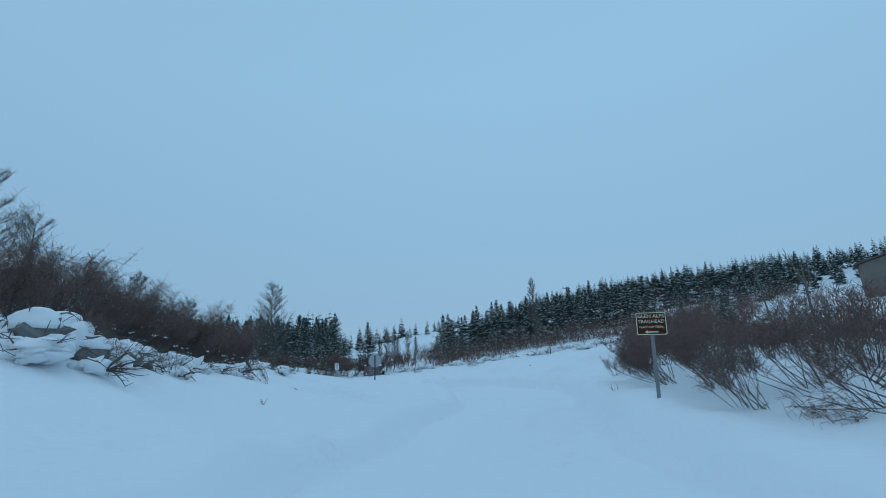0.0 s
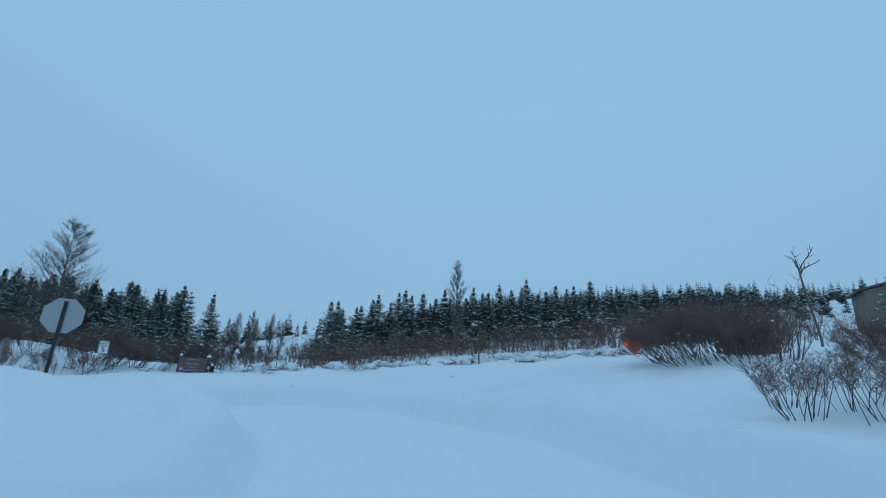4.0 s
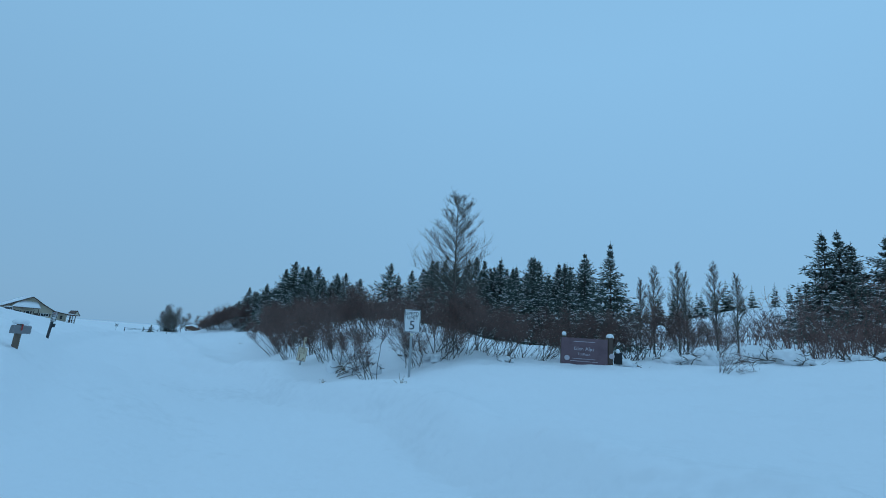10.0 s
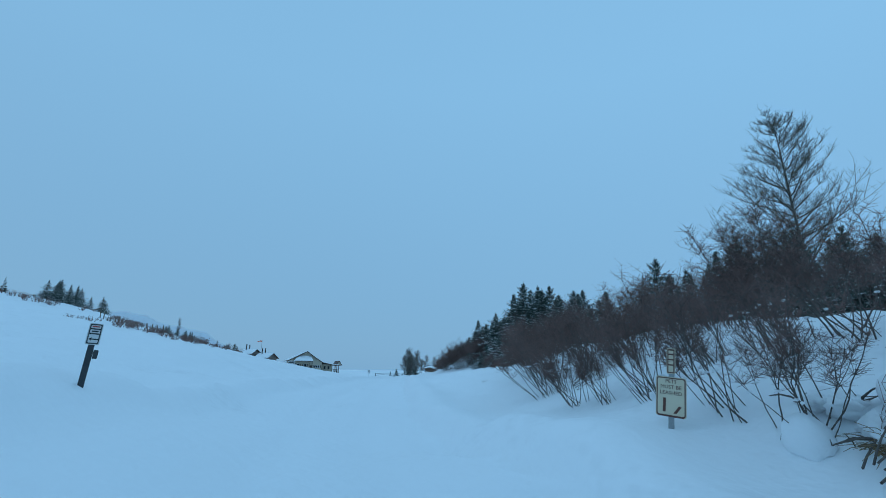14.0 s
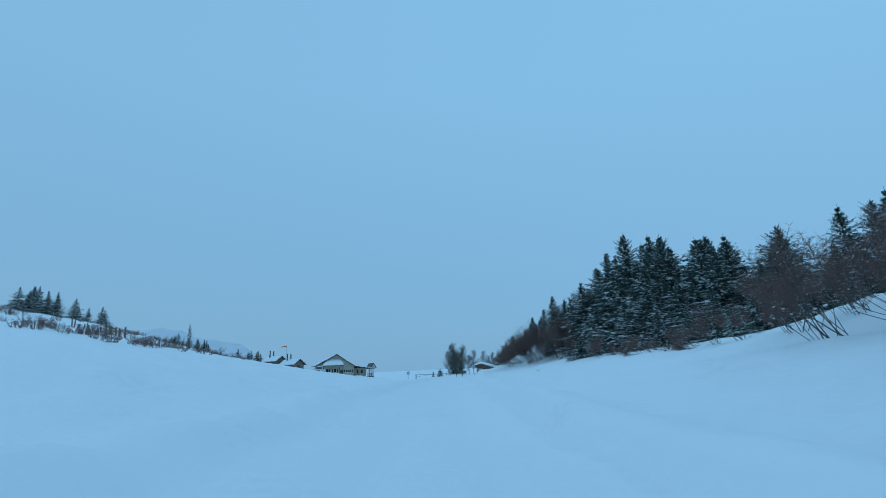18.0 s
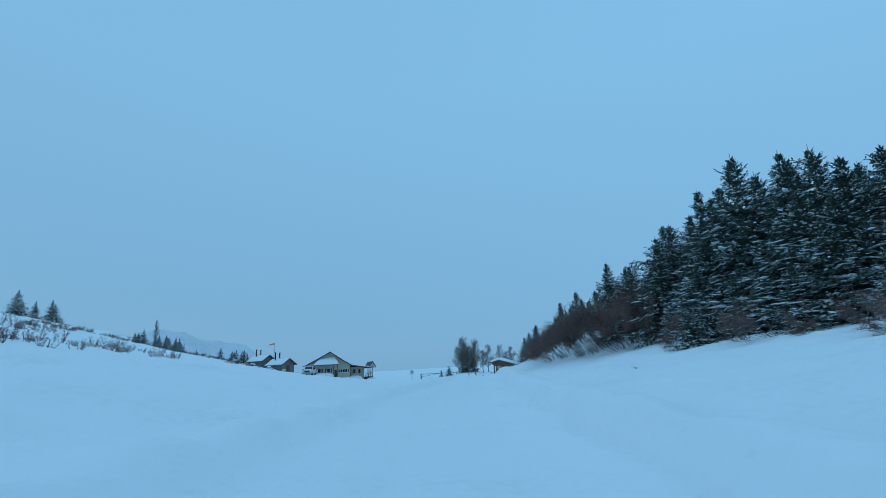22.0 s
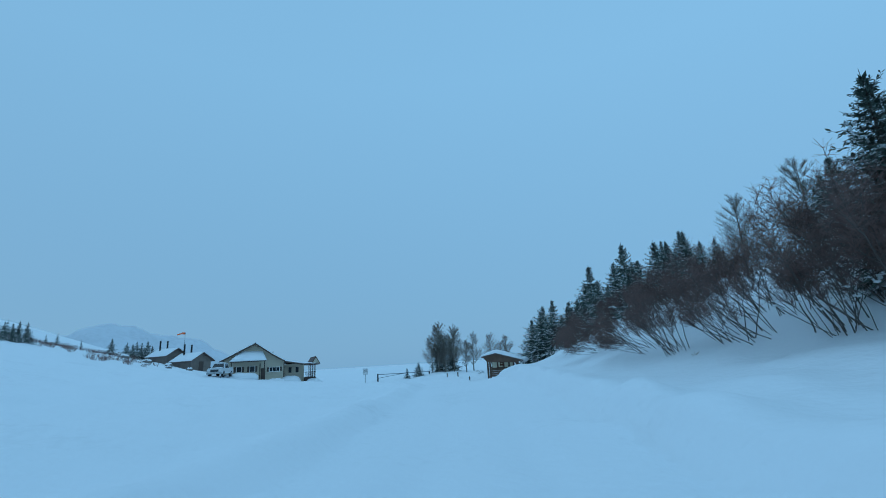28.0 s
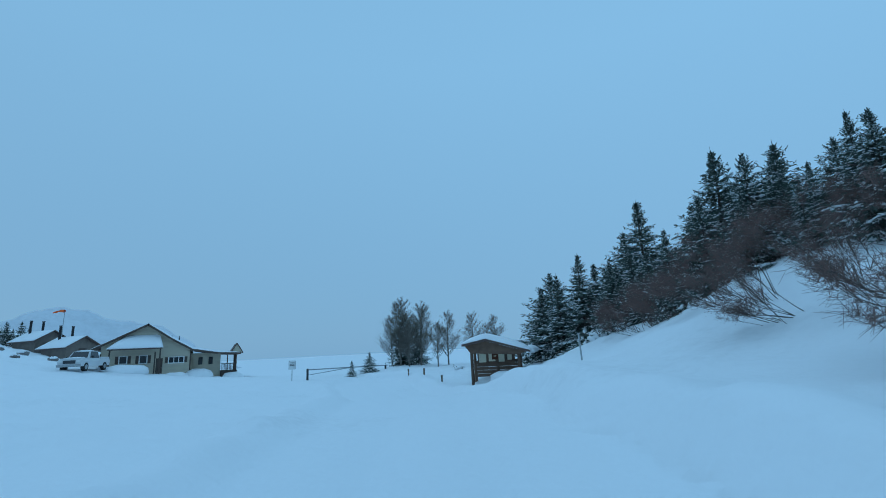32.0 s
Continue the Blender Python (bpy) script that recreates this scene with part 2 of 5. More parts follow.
# ---- the lie of the land ----
ROAD = [(-0.5, -30, 0.2), (0, 0, 0.2), (0.5, 9.5, 0.05), (1.3, 15.3, 0.05), (3, 22.4, 0.15), (3.2, 26.1, 0.44), (0.7, 31.8, 0.75), (-4.2, 35.7, 0.5), (-9.5, 38.5, 0.37), (-15.4, 40, 0.25), (-22, 41.4, 0.3), (-28.2, 42.8, 0.36), (-41, 47.1, 0.38), (-52, 50.9, 0.45), (-57, 53.0, 0.46), (-67, 56.6, 0.48), (-77.9, 62, 0.5), (-86, 66.1, 0.53), (-104, 74, 0.2), (-120, 77, -0.15)]
NEAR = [(-9, 10, 2.2), (-9.4, 13.5, 2.1), (-9.3, 17.5, 1.9), (-15, 16, 3.2), (-11, 26, 2.2), (-5.6, 12, 0.55), (-4.6, 28.9, 1.25), (-12.3, 36.6, 1.2), (-10.5, 44, 1.1), (-8.6, 51.6, 1.6), (2.3, 48.5, 2.2), (10.1, 47.2, 3.05), (19.1, 43.6, 3.95), (3.3, 43.6, 1.9), (-17, 44.7, 0.78), (-1.7, 40.2, 1.1), (3.9, 9.2, 0.55), (6, 11, 1.2), (8, 21.5, 1.2), (11, 28, 1.9), (14.8, 36, 3.0), (10, 14, 1.9), (-19.4, 37.4, 1.45), (9.5, 34.5, 1.7), (-22, 48.3, 1.0), (-26, 50, 1.0)]
MID = [(-42.5, 60, 2.2), (-52, 64.5, 2.1), (-37, 53.5, 1.1), (-16.5, 48.6, 2.4), (-13.6, 48.0, 2.2), (-21.5, 51.4, 2.7), (-26, 54.0, 3.0), (-20.3, 47.2, 0.85), (-14, 45.2, 0.75), (-16.2, 45.0, 0.75), (-12, 44.9, 0.85), (-73, 71.2, 2.0), (-80.5, 71.8, 1.75), (-29, 52.1, 1.4), (-12.4, 50.5, 1.9), (-32, 57.6, 3.1), (-39, 61.5, 3.2), (-78.3, 75.4, 3.9), (-70.5, 76, 3.9), (-86.0, 79.2, 4.9), (-83, 73, 1.95), (-87, 74.6, 2.15), (-90.6, 76.2, 2.2), (-97, 80.6, 2.4), (-63.5, 67.6, 1.9), (-64, 75, 3.1), (-60.7, 83, 4.6), (-77.2, 71.5, 2.1), (-86, 76.0, 3.3), (-94.5, 81.6, 3.7), (-104.7, 84.5, 1.9), (-98, 89, 4.0), (-88, 83, 5.4), (-79, 79, 4.9), (-24.3, 64.6, 1.6), (-27, 97, 3.1), (11, 57, 4.6), (0.5, 86, 5.9), (-10, 134, 13), (-34.5, 34.5, 2.4), (-49.5, 36.5, 3.2), (-71, 29.5, 5.9), (-92, 29.6, 6.4), (-112.4, 44, 3.4), (-110.5, 48, 2.4), (-103, 49, 2.2), (-98, 46.5, 2.9), (-134.5, 53.6, 1.5), (-125, 55.5, 1.1), (-115, 57.5, 1.0), (-115, 11, 12.5), (-142.5, 10, 13.9), (-144, 27.6, 8.5), (-113, 81, -0.45), (-98, 76.2, 1.05), (-104, 78.4, 0.15), (-108.5, 80.0, -0.35), (-131, 73, -0.15), (-149, 60, 1.1), (-149, 55, 2.0), (-146.4, 69.5, 0.0), (-163, 49, 3.4)]
FAR = [(-132, 85, 0.3), (-297, -24, 27), (127, 144, 28), (285, 509, 92), (-180, 95, -4), (-260, 60, -4), (-400, 220, -40), (-90, 140, 4), (15, 82, 9.8), (25, 79, 11.2), (34, 75, 11.8), (41.5, 70, 11.8), (19, 102, 14.0), (33, 98, 16.0), (45, 92, 16.6), (54, 85, 16.6), (24, 131, 17), (44, 126, 19), (60, 118, 20), (4, 103, 10), (100, 60, 21), (45, 20, 6), (60, -40, 9), (-60, -50, 12), (0, -80, 3), (-60, 200, 12), (40, 260, 32), (200, 0, 30), (-200, -200, 60), (-100, 330, 10), (-164, 44, 4.8), (46, 53, 8.5), (-40, 120, 5)]
_anchors = np.array(ROAD + NEAR + MID + FAR, float)


def _kernel(a, b):
    r = np.sqrt(((a[:, None, :] - b[None, :, :]) ** 2).sum(-1) + 4.0)
    return r


_k = _kernel(_anchors[:, :2], _anchors[:, :2])
_full = np.block([[_k, np.ones((len(_k), 1))], [np.ones((1, len(_k))), np.zeros((1, 1))]])
_w = np.linalg.solve(_full, np.r_[_anchors[:, 2], 0.0])
_road = np.array([p[:2] for p in ROAD])


def road_distance(xy):
    """How far from the road's middle, and how marked its ploughed edge is: fainter on the open side past the bend."""
    best, mark = np.full(len(xy), 1e9), np.ones(len(xy))
    for a, b in zip(_road[:-1], _road[1:]):
        d, r = b - a, xy - a
        t = np.clip((r @ d) / (d @ d), 0, 1)
        gap = np.hypot(*(r - t[:, None] * d).T)
        near = gap < best
        left = d[0] * r[:, 1] - d[1] * r[:, 0] > 0
        mark = np.where(near, np.where(left & (a[0] < -4), 0.2, 1.0), mark)
        best = np.minimum(best, gap)
    return best, mark


def wave(x, y, s, seed):
    """Cheap smooth unevenness from a few crossing waves."""
    r = np.random.RandomState(seed)
    out = 0 * x
    for _ in range(7):
        a, f, p = r.uniform(0, 6.28), r.uniform(0.6, 1.7) / s, r.uniform(0, 6.28)
        out = out + np.sin((x * np.cos(a) + y * np.sin(a)) * f * 6.28 + p)
    return out / 7


def heights(x, y):
    xy = np.stack([x, y], -1)
    out = np.empty(len(xy))
    for i in range(0, len(xy), 20000):
        c = xy[i:i + 20000]
        out[i:i + 20000] = _kernel(c, _anchors[:, :2]) @ _w[:-1] + _w[-1]
    far = np.hypot(x + 50, y - 50)
    out = np.where(far > 700, out * np.clip(1 - (far - 700) / 2500, 0.0, 1), out)
    d, mark = road_distance(xy)
    off = np.clip((d - 2.6) / 3.0, 0, 1)
    out = out + off * (0.16 * wave(x, y, 9.0, 1) + 0.14 * wave(x, y, 3.2, 2) + 0.07 * wave(x, y, 1.5, 7)) + 0.025 * wave(x, y, 1.6, 3)
    edge = np.clip((d + 0.35 * wave(x, y, 5.0, 8) - 2.75) / 0.35, 0, 1)
    out = out + 0.26 * mark * edge * edge * (3 - 2 * edge) - 0.15 * mark * np.exp(-((d + 0.35 * wave(x, y, 5.0, 8) - 2.6) / 0.2) ** 2)
    out = out + off * (0.05 * wave(x, y, 0.9, 9) + 0.035 * np.abs(wave(x + 0.4 * y, y * 2.2, 1.8, 12)))
    out = out + 0.26 * np.exp(-((d - 3.5) / 0.6) ** 2) * (1 + 0.8 * wave(x, y, 4.0, 4))
    out = out - 0.075 * (np.exp(-((d - 0.85) / 0.26) ** 2)) * (1 + 0.5 * wave(x, y, 2.0, 5))
    return out


def ground(x, y):
    return float(heights(np.array([float(x)]), np.array([float(y)]))[0])


def spread(lo, hi, step, grow, end):
    mid = list(np.arange(lo, hi + step, step))
    a, s = [], step
    v = lo
    while v > -end:
        s *= grow
        v -= s
        a.append(v)
    b, s, v = [], step, mid[-1]
    while v < end:
        s *= grow
        v += s
        b.append(v)
    return np.array(a[::-1] + mid + b)


gx, gy = spread(-126, 22, 0.25, 1.07, 3800), spread(-4, 86, 0.24, 1.07, 3800)
mx, my = np.meshgrid(gx, gy)
gz = heights(mx.ravel(), my.ravel())
gm = bpy.data.meshes.new("ground")
nx, ny = len(gx), len(gy)
idx = (np.arange(ny - 1)[:, None] * nx + np.arange(nx - 1)[None, :]).ravel()
gm.from_pydata(np.stack([mx.ravel(), my.ravel(), gz], -1), [], np.stack([idx, idx + 1, idx + nx + 1, idx + nx], -1).tolist())
gm.materials.append(SNOW)
gm.polygons.foreach_set("use_smooth", [True] * len(gm.polygons))
tagged(new("ground", gm), "deep fresh snow over road, banks and slopes", "ground", kind="structure")

# far mountain, the grey haze of falling snow put into its base colour
MOUNT = material("mountain_snow_hazed", (0.63, 0.665, 0.71), 0.95, vary=0.09, scale=0.03, fine=0.2, bump=0.4, bdist=3.0)
mgx, mgy = np.meshgrid(np.linspace(-1010, -690, 60), np.linspace(-330, 170, 80))
mh = 70 * np.exp(-((mgx + 830) / 90) ** 2 - ((mgy + 110) / 62) ** 2) + 58 * np.exp(-((mgx + 850) / 90) ** 2 - ((mgy + 5) / 70) ** 2) + 50 * np.exp(-((mgx + 840) / 90) ** 2 - ((mgy + 220) / 60) ** 2)
mh = mh * (1 + 0.12 * wave(mgx, mgy, 60, 41) + 0.08 * wave(mgx, mgy, 22, 42)) + heights(mgx.ravel(), mgy.ravel()).reshape(mgx.shape) - 4
idx = (np.arange(79)[:, None] * 60 + np.arange(59)[None, :]).ravel()
mm = bpy.data.meshes.new("mountain")
mm.from_pydata(np.stack([mgx.ravel(), mgy.ravel(), mh.ravel()], -1), [], np.stack([idx, idx + 1, idx + 61, idx + 60], -1).tolist())
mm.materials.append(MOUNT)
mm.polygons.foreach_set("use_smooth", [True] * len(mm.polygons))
tagged(new("mountain", mm), "faint grey mountain shoulder with snowfall haze in its colour", "mountain", kind="structure")

# ---- plants ----
def bend(rng, p, d, length, n, droop=0.0, wob=0.12):
    """A wavering line of n steps from p in direction d."""
    pts, d, step = [Vector(p)], Vector(d).normalized(), length / n
    for _ in range(n):
        d = (d + Vector((rng.uniform(-wob, wob), rng.uniform(-wob, wob), rng.uniform(-wob, wob) - droop))).normalized()
        pts.append(pts[-1] + d * step)
    return pts


def taper(r0, r1, n):
    return [r0 + (r1 - r0) * i / n for i in range(n + 1)]


def alder_meshes(seed, high, stems, lean):
    """Stems that arch out of one root, bare below, and a crown of many fine twigs."""
    rng = random.Random(seed)
    bark, twigs, snow = Geo(), Geo(), Geo()
    for s in range(stems):
        a = 2 * math.pi * (s + rng.random()) / stems
        out = rng.uniform(0.2, 0.95) * lean
        d = Vector((math.cos(a) * out, math.sin(a) * out, 1.0))
        length = high * rng.uniform(0.75, 1.12)
        root = Vector((math.cos(a) * rng.uniform(0.1, 0.75), math.sin(a) * rng.uniform(0.1, 0.75), -0.3))
        line = bend(rng, root, d, length, 7, -0.07, 0.11)
        r = rng.uniform(0.015, 0.030)
        bark.tube(line, taper(r, 0.006, 7), 4)
        for _ in range(rng.randint(6, 8)):
            i = 3.0 + 3.9 * rng.random() ** 0.8
            k = min(6, int(i))
            p = line[k].lerp(line[k + 1], i - k)
            aa = rng.uniform(0, 6.28)
            dd = Vector((math.cos(aa), math.sin(aa), rng.uniform(0.5, 1.6)))
            br = bend(rng, p, dd, length * rng.uniform(0.16, 0.36), 3, 0, 0.2)
            bark.tube(br, taper(0.009, 0.004, 3), 3)
            for _ in range(rng.randint(6, 9)):
                q = br[rng.randint(1, 3)]
                aa = rng.uniform(0, 6.28)
                v = Vector((math.cos(aa), math.sin(aa), rng.uniform(0.0, 1.7))).normalized()
                twigs.tube([q, q + v * rng.uniform(0.18, 0.5)], (0.0058, 0.003), 3)
            if rng.random() < 0.018:
                q = br[rng.randint(1, 3)]
                snow.blob(q, rng.uniform(0.03, 0.08), rng.uniform(0.03, 0.08), rng.uniform(0.02, 0.04), rng.randint(0, 99), 4, 5)
    return bark.mesh("stems", BARK), twigs.mesh("twigs", TWIG), snow.mesh("snow_tufts", SNOWCAP, True)


def alder(seed, high, stems, lean, label, group):
    ob = empty("alder_shrub", 0, 0, 0)
    b, t, s = alder_meshes(seed, high, stems, lean)
    tagged(part("branchwork", b, None, ob), kind="stuff"), tagged(part("crown", t, None, ob, "haze of fine red-brown twigs"), kind="stuff"), tagged(part("snow", s, None, ob, "white snow caught on twigs"), kind="stuff")
    return tagged(ob, label, "shrub", group)


ALDERS = [alder(11 + k, 2.6, 15 + k, 0.75 + 0.1 * k, "bare leafless alder shrub with red-brown twigs growing out of the snow", "roadside alder thicket") for k in range(4)]
def leaning_meshes(seed, stems):
    """Snow-pressed alder: forked stems, bare for half their length, arching one way (+x) up to a dense crown of twigs."""
    rng = random.Random(seed)
    bark, twigs, snow = Geo(), Geo(), Geo()
    for s in range(stems):
        root = Vector((rng.uniform(-0.5, 0.5), rng.uniform(-0.7, 0.7), -0.25))
        d = Vector((rng.uniform(-0.25, 1.15), rng.uniform(-0.9, 0.9), 1.0))
        length = rng.uniform(2.1, 3.5)
        line = bend(rng, root, d, length * 0.78, 5, -0.06, 0.15)
        r = rng.uniform(0.012, 0.026)
        bark.tube(line, taper(r, r * 0.62, 5), 5)
        if rng.random() < 0.3:
            q = line[rng.randint(2, 4)]
            snow.blob(q + Vector((0, 0, r)), rng.uniform(0.05, 0.12), rng.uniform(0.04, 0.07), 0.04, rng.randint(0, 99), 4, 6)
        for f in range(rng.randint(2, 3)):
            k = rng.choice((4, 5, 5)) if f else 5
            aa = rng.uniform(0, 6.28)
            dd = (line[k] - line[k - 1]).normalized() + Vector((math.cos(aa) * 0.5, math.sin(aa) * 0.5, rng.uniform(0.1, 0.6)))
            fork = bend(rng, line[k], dd, length * rng.uniform(0.28, 0.5), 5, -0.09, 0.14)
            bark.tube(fork, taper(r * 0.5, 0.006, 5), 4)
            for _ in range(7):
                q = fork[rng.randint(1, 5)]
                aa = rng.uniform(0, 6.28)
                br = bend(rng, q, (math.cos(aa), math.sin(aa), rng.uniform(0.3, 1.5)), rng.uniform(0.25, 0.65), 2, 0, 0.25)
                bark.tube(br, taper(0.008, 0.004, 2), 3)
                for _ in range(10):
                    q = br[rng.randint(0, 2)]
                    aa = rng.uniform(0, 6.28)
                    v = Vector((math.cos(aa), math.sin(aa), rng.uniform(-0.3, 1.6))).normalized()
                    twigs.tube([q, q + v * rng.uniform(0.15, 0.45)], (0.0050, 0.0026), 3)
    return bark.mesh("stems", BARK), twigs.mesh("twigs", TWIG), snow.mesh("snow_tufts", SNOWCAP, True)


def leaning(seed, stems):
    ob = empty("alder_shrub", 0, 0, 0)
    b, t, s = leaning_meshes(seed, stems)
    tagged(part("branchwork", b, None, ob, "bare dark arching stems"), kind="stuff"), tagged(part("crown", t, None, ob, "haze of fine red-brown twigs"), kind="stuff"), tagged(part("snow", s, None, ob, "white snow caught on twigs"), kind="stuff")
    return tagged(ob, "leafless alder with bare stems leaning out over the snow bank", "shrub", "roadside alder thicket")


UPRIGHT = len(ALDERS)
ALDERS += [leaning(91 + k, 12 + k % 3) for k in range(6)]
_alder_used = [False] * len(ALDERS)


def put_alder(rng, x, y, s, tilt=0.0, way=0.0, sink=0.0, lean=False):
    k = rng.randrange(UPRIGHT, len(ALDERS)) if lean else rng.randrange(UPRIGHT)
    turn = rng.uniform(-0.55, 0.55) if lean else rng.uniform(0, 6.28)
    m = Matrix.Translation((x, y, ground(x, y) - sink)) @ Matrix.Rotation(way, 4, "Z") @ Matrix.Rotation(radians(tilt), 4, "Y") @ Matrix.Rotation(turn, 4, "Z") @ Matrix.Scale(s, 4)
    if not _alder_used[k]:
        _alder_used[k] = True
        ALDERS[k].matrix_basis = m
        return ALDERS[k]
    ob = copy_thing(ALDERS[k], Matrix.Identity(4))
    ob.matrix_basis = m
    return ob


def hedge(seed, line, side, gap, deep, sizes, tilts, leans=2):
    """Shrubs along a line, in rows to one side (1: left of its way); the first rows lean out over the snow."""
    rng = random.Random(seed)
    for (x0, y0), (x1, y1) in zip(line[:-1], line[1:]):
        length = math.hypot(x1 - x0, y1 - y0)
        ux, uy = (x1 - x0) / length, (y1 - y0) / length
        px, py = -uy * side, ux * side
        n = max(1, round(length / gap))
        for r, (s, tilt) in enumerate(zip(sizes, tilts)):
            for i in range(n):
                a = (i + rng.uniform(0.05, 0.95)) * length / n
                b = r * deep + rng.uniform(-0.45, 0.45)
                put_alder(rng, x0 + ux * a + px * b, y0 + uy * a + py * b, s * rng.uniform(0.82, 1.15), tilt * rng.uniform(0.2, 1.3), math.atan2(-py, -px), 0.0, r < leans)


hedge(1, [(6.4, 4.6), (5.5, 8.6), (5.7, 12.0), (6.2, 16.0), (8.0, 18.4)], -1, 1.25, 1.3, (0.41, 0.43, 0.45), (18, 10, 4))
hedge(10, [(8.8, 18.8), (10.2, 21.6), (12.0, 24.6)], -1, 1.3, 1.3, (0.38, 0.42, 0.46), (14, 8, 4))
hedge(2, [(13.4, 30.6), (14.4, 34.4), (16.6, 37.8)], -1, 1.2, 1.3, (0.56, 0.66, 0.74), (16, 8, 4))
hedge(3, [(-12.6, 45.9), (-11.2, 46.2), (-10.9, 48.5), (-10.4, 53.4), (-4.5, 56.5)], 1, 1.4, 1.4, (0.52, 0.58), (10, 6))
hedge(4, [(-12.2, 44.9), (-14.0, 45.1), (-16.2, 45.3), (-20.8, 47.8), (-25, 49.4)], -1, 1.5, 2.0, (0.54, 0.58, 0.5), (6, 8, 6), 2)
hedge(7, [(-25, 49.4), (-29, 51.8), (-34, 55.2), (-39.5, 58.2)], -1, 1.5, 1.9, (0.66, 0.62, 0.5), (14, 10, 8), 2)
hedge(5, [(-69, 72.0), (-73, 71.2), (-76.6, 70.8)], -1, 1.35, 2.0, (0.9, 0.94), (20, 10))
hedge(11, [(-77.2, 70.9), (-80, 71.5), (-83.5, 72.8)], -1, 1.4, 1.8, (0.72, 0.66), (26, 12))
hedge(9, [(-83.5, 72.8), (-90.6, 76.2), (-97, 80.6), (-103, 84.8)], -1, 1.6, 2.7, (0.5, 0.5), (40, 34), 2)
hedge(6, [(-12.8, 12.5), (-13.5, 19), (-13.8, 26), (-15, 33)], 1, 1.5, 1.4, (0.8, 1.05, 1.15), (6, 4, 4), 1)
hedge(8, [(-40, 59.6), (-48.6, 63.0), (-54.6, 65.5), (-60.4, 67.3), (-66, 69.8)], -1, 1.9, 1.2, (0.42,), (46,))


def far_brush(seed, label, belts):
    """Leafless brush that is too far to tell apart, as one mesh."""
    rng = random.Random(seed)
    g = Geo()
    for n, x0, y0, x1, y1, deep, h0, h1 in belts:
        length = math.hypot(x1 - x0, y1 - y0)
        px, py = -(y1 - y0) / length, (x1 - x0) / length
        for i in range(n):
            a, b, h = (i + rng.random()) / n, rng.uniform(-deep, deep), rng.uniform(h0, h1)
            x, y = x0 + (x1 - x0) * a + px * b, y0 + (y1 - y0) * a + py * b
            z = ground(x, y)
            for _ in range(11):
                w = rng.uniform(0, 6.28)
                d = Vector((math.cos(w) * rng.uniform(0.1, 0.7), math.sin(w) * rng.uniform(0.1, 0.7), 1))
                line = bend(rng, (x + math.cos(w) * 0.2, y + math.sin(w) * 0.2, z - 0.1), d, h * rng.uniform(0.6, 1.1), 3, -0.03, 0.15)
                g.tube(line, (0.015, 0.012, 0.009, 0.005), 3)
                for _ in range(10):
                    q = line[rng.randint(1, 3)]
                    w2 = rng.uniform(0, 6.28)
                    v = Vector((math.cos(w2), math.sin(w2), rng.uniform(0.2, 1.8))).normalized()
                    g.tube([q, q + v * h * rng.uniform(0.12, 0.3)], (0.008, 0.004), 3)
    tagged(new("far_brush", g.mesh("far_brush", TWIG)), label, "brush", kind="stuff")


far_brush(21, "leafless brown brush along the foot of the wooded ridge", [(30, -3, 60, 9, 59, 2.4, 1.2, 2.6), (54, 9, 59, 34, 50, 3.0, 1.2, 2.8), (44, -2, 56.0, 12, 54.6, 1.3, 0.7, 1.8), (64, 12, 54.6, 31, 47.2, 1.6, 1.0, 2.4), (80, 2, 70, 44, 58, 6.5, 1.2, 2.6), (50, 8, 80, 50, 67, 6, 1.2, 2.4), (50, 36, 48, 60, 40, 4, 1.4, 2.4), (30, -8, 66, -2, 80, 4, 1.4, 2.4)])
far_brush(23, "dense leafless alder brush climbing the bank above the road", [(24, -19, 53, -32, 60.0, 2.0, 0.9, 1.5), (14, -70, 75.0, -77, 76.0, 1.2, 1.6, 2.4), (10, -77, 76.0, -84, 77.4, 1.0, 0.8, 1.4), (14, -86, 78.0, -104, 86.0, 0.8, 0.4, 0.8), (30, 9.5, 8, 13.0, 19, 1.2, 0.9, 1.5), (30, 18.5, 33, 22, 39, 1.6, 1.6, 2.3)])
far_brush(22, "low leafless brush on the snowy hillside", [(50, -100, 25, -122, 20, 2.5, 0.3, 0.8), (60, -122, 20, -150, 27, 3, 0.3, 0.8), (40, -150, 30, -172, 40, 3, 0.3, 0.8), (30, -104, 14, -150, 4, 5, 0.3, 0.8), (40, -100, -4, -112, 4, 3, 0.3, 0.8), (26, -111, 5, -101, 13, 2.5, 0.5, 1.1), (24, -140, 40, -150, 46, 2.5, 0.4, 0.9), (15, -70.8, 26.1, -66.1, 29.8, 2.5, 0.3, 0.8), (12, -66.1, 29.8, -64.7, 32.4, 2.5, 0.3, 0.8), (12, -64.7, 32.4, -66.7, 33.9, 2.5, 0.3, 0.8), (12, -66.7, 33.9, -69.3, 35.0, 2.5, 0.3, 0.8), (12, -69.3, 35.0, -69.8, 37.5, 2.5, 0.3, 0.8), (30, -69.8, 37.5, -90.7, 39.0, 2.5, 0.3, 0.8), (19, -166.6, 22.6, -175.8, 23.4, 2.5, 0.3, 0.8), (18, -175.8, 23.4, -183.6, 25.4, 2.5, 0.3, 0.8), (40, -183.6, 25.4, -150, 38, 5, 0.3, 0.8)])
_r9 = random.Random(9)
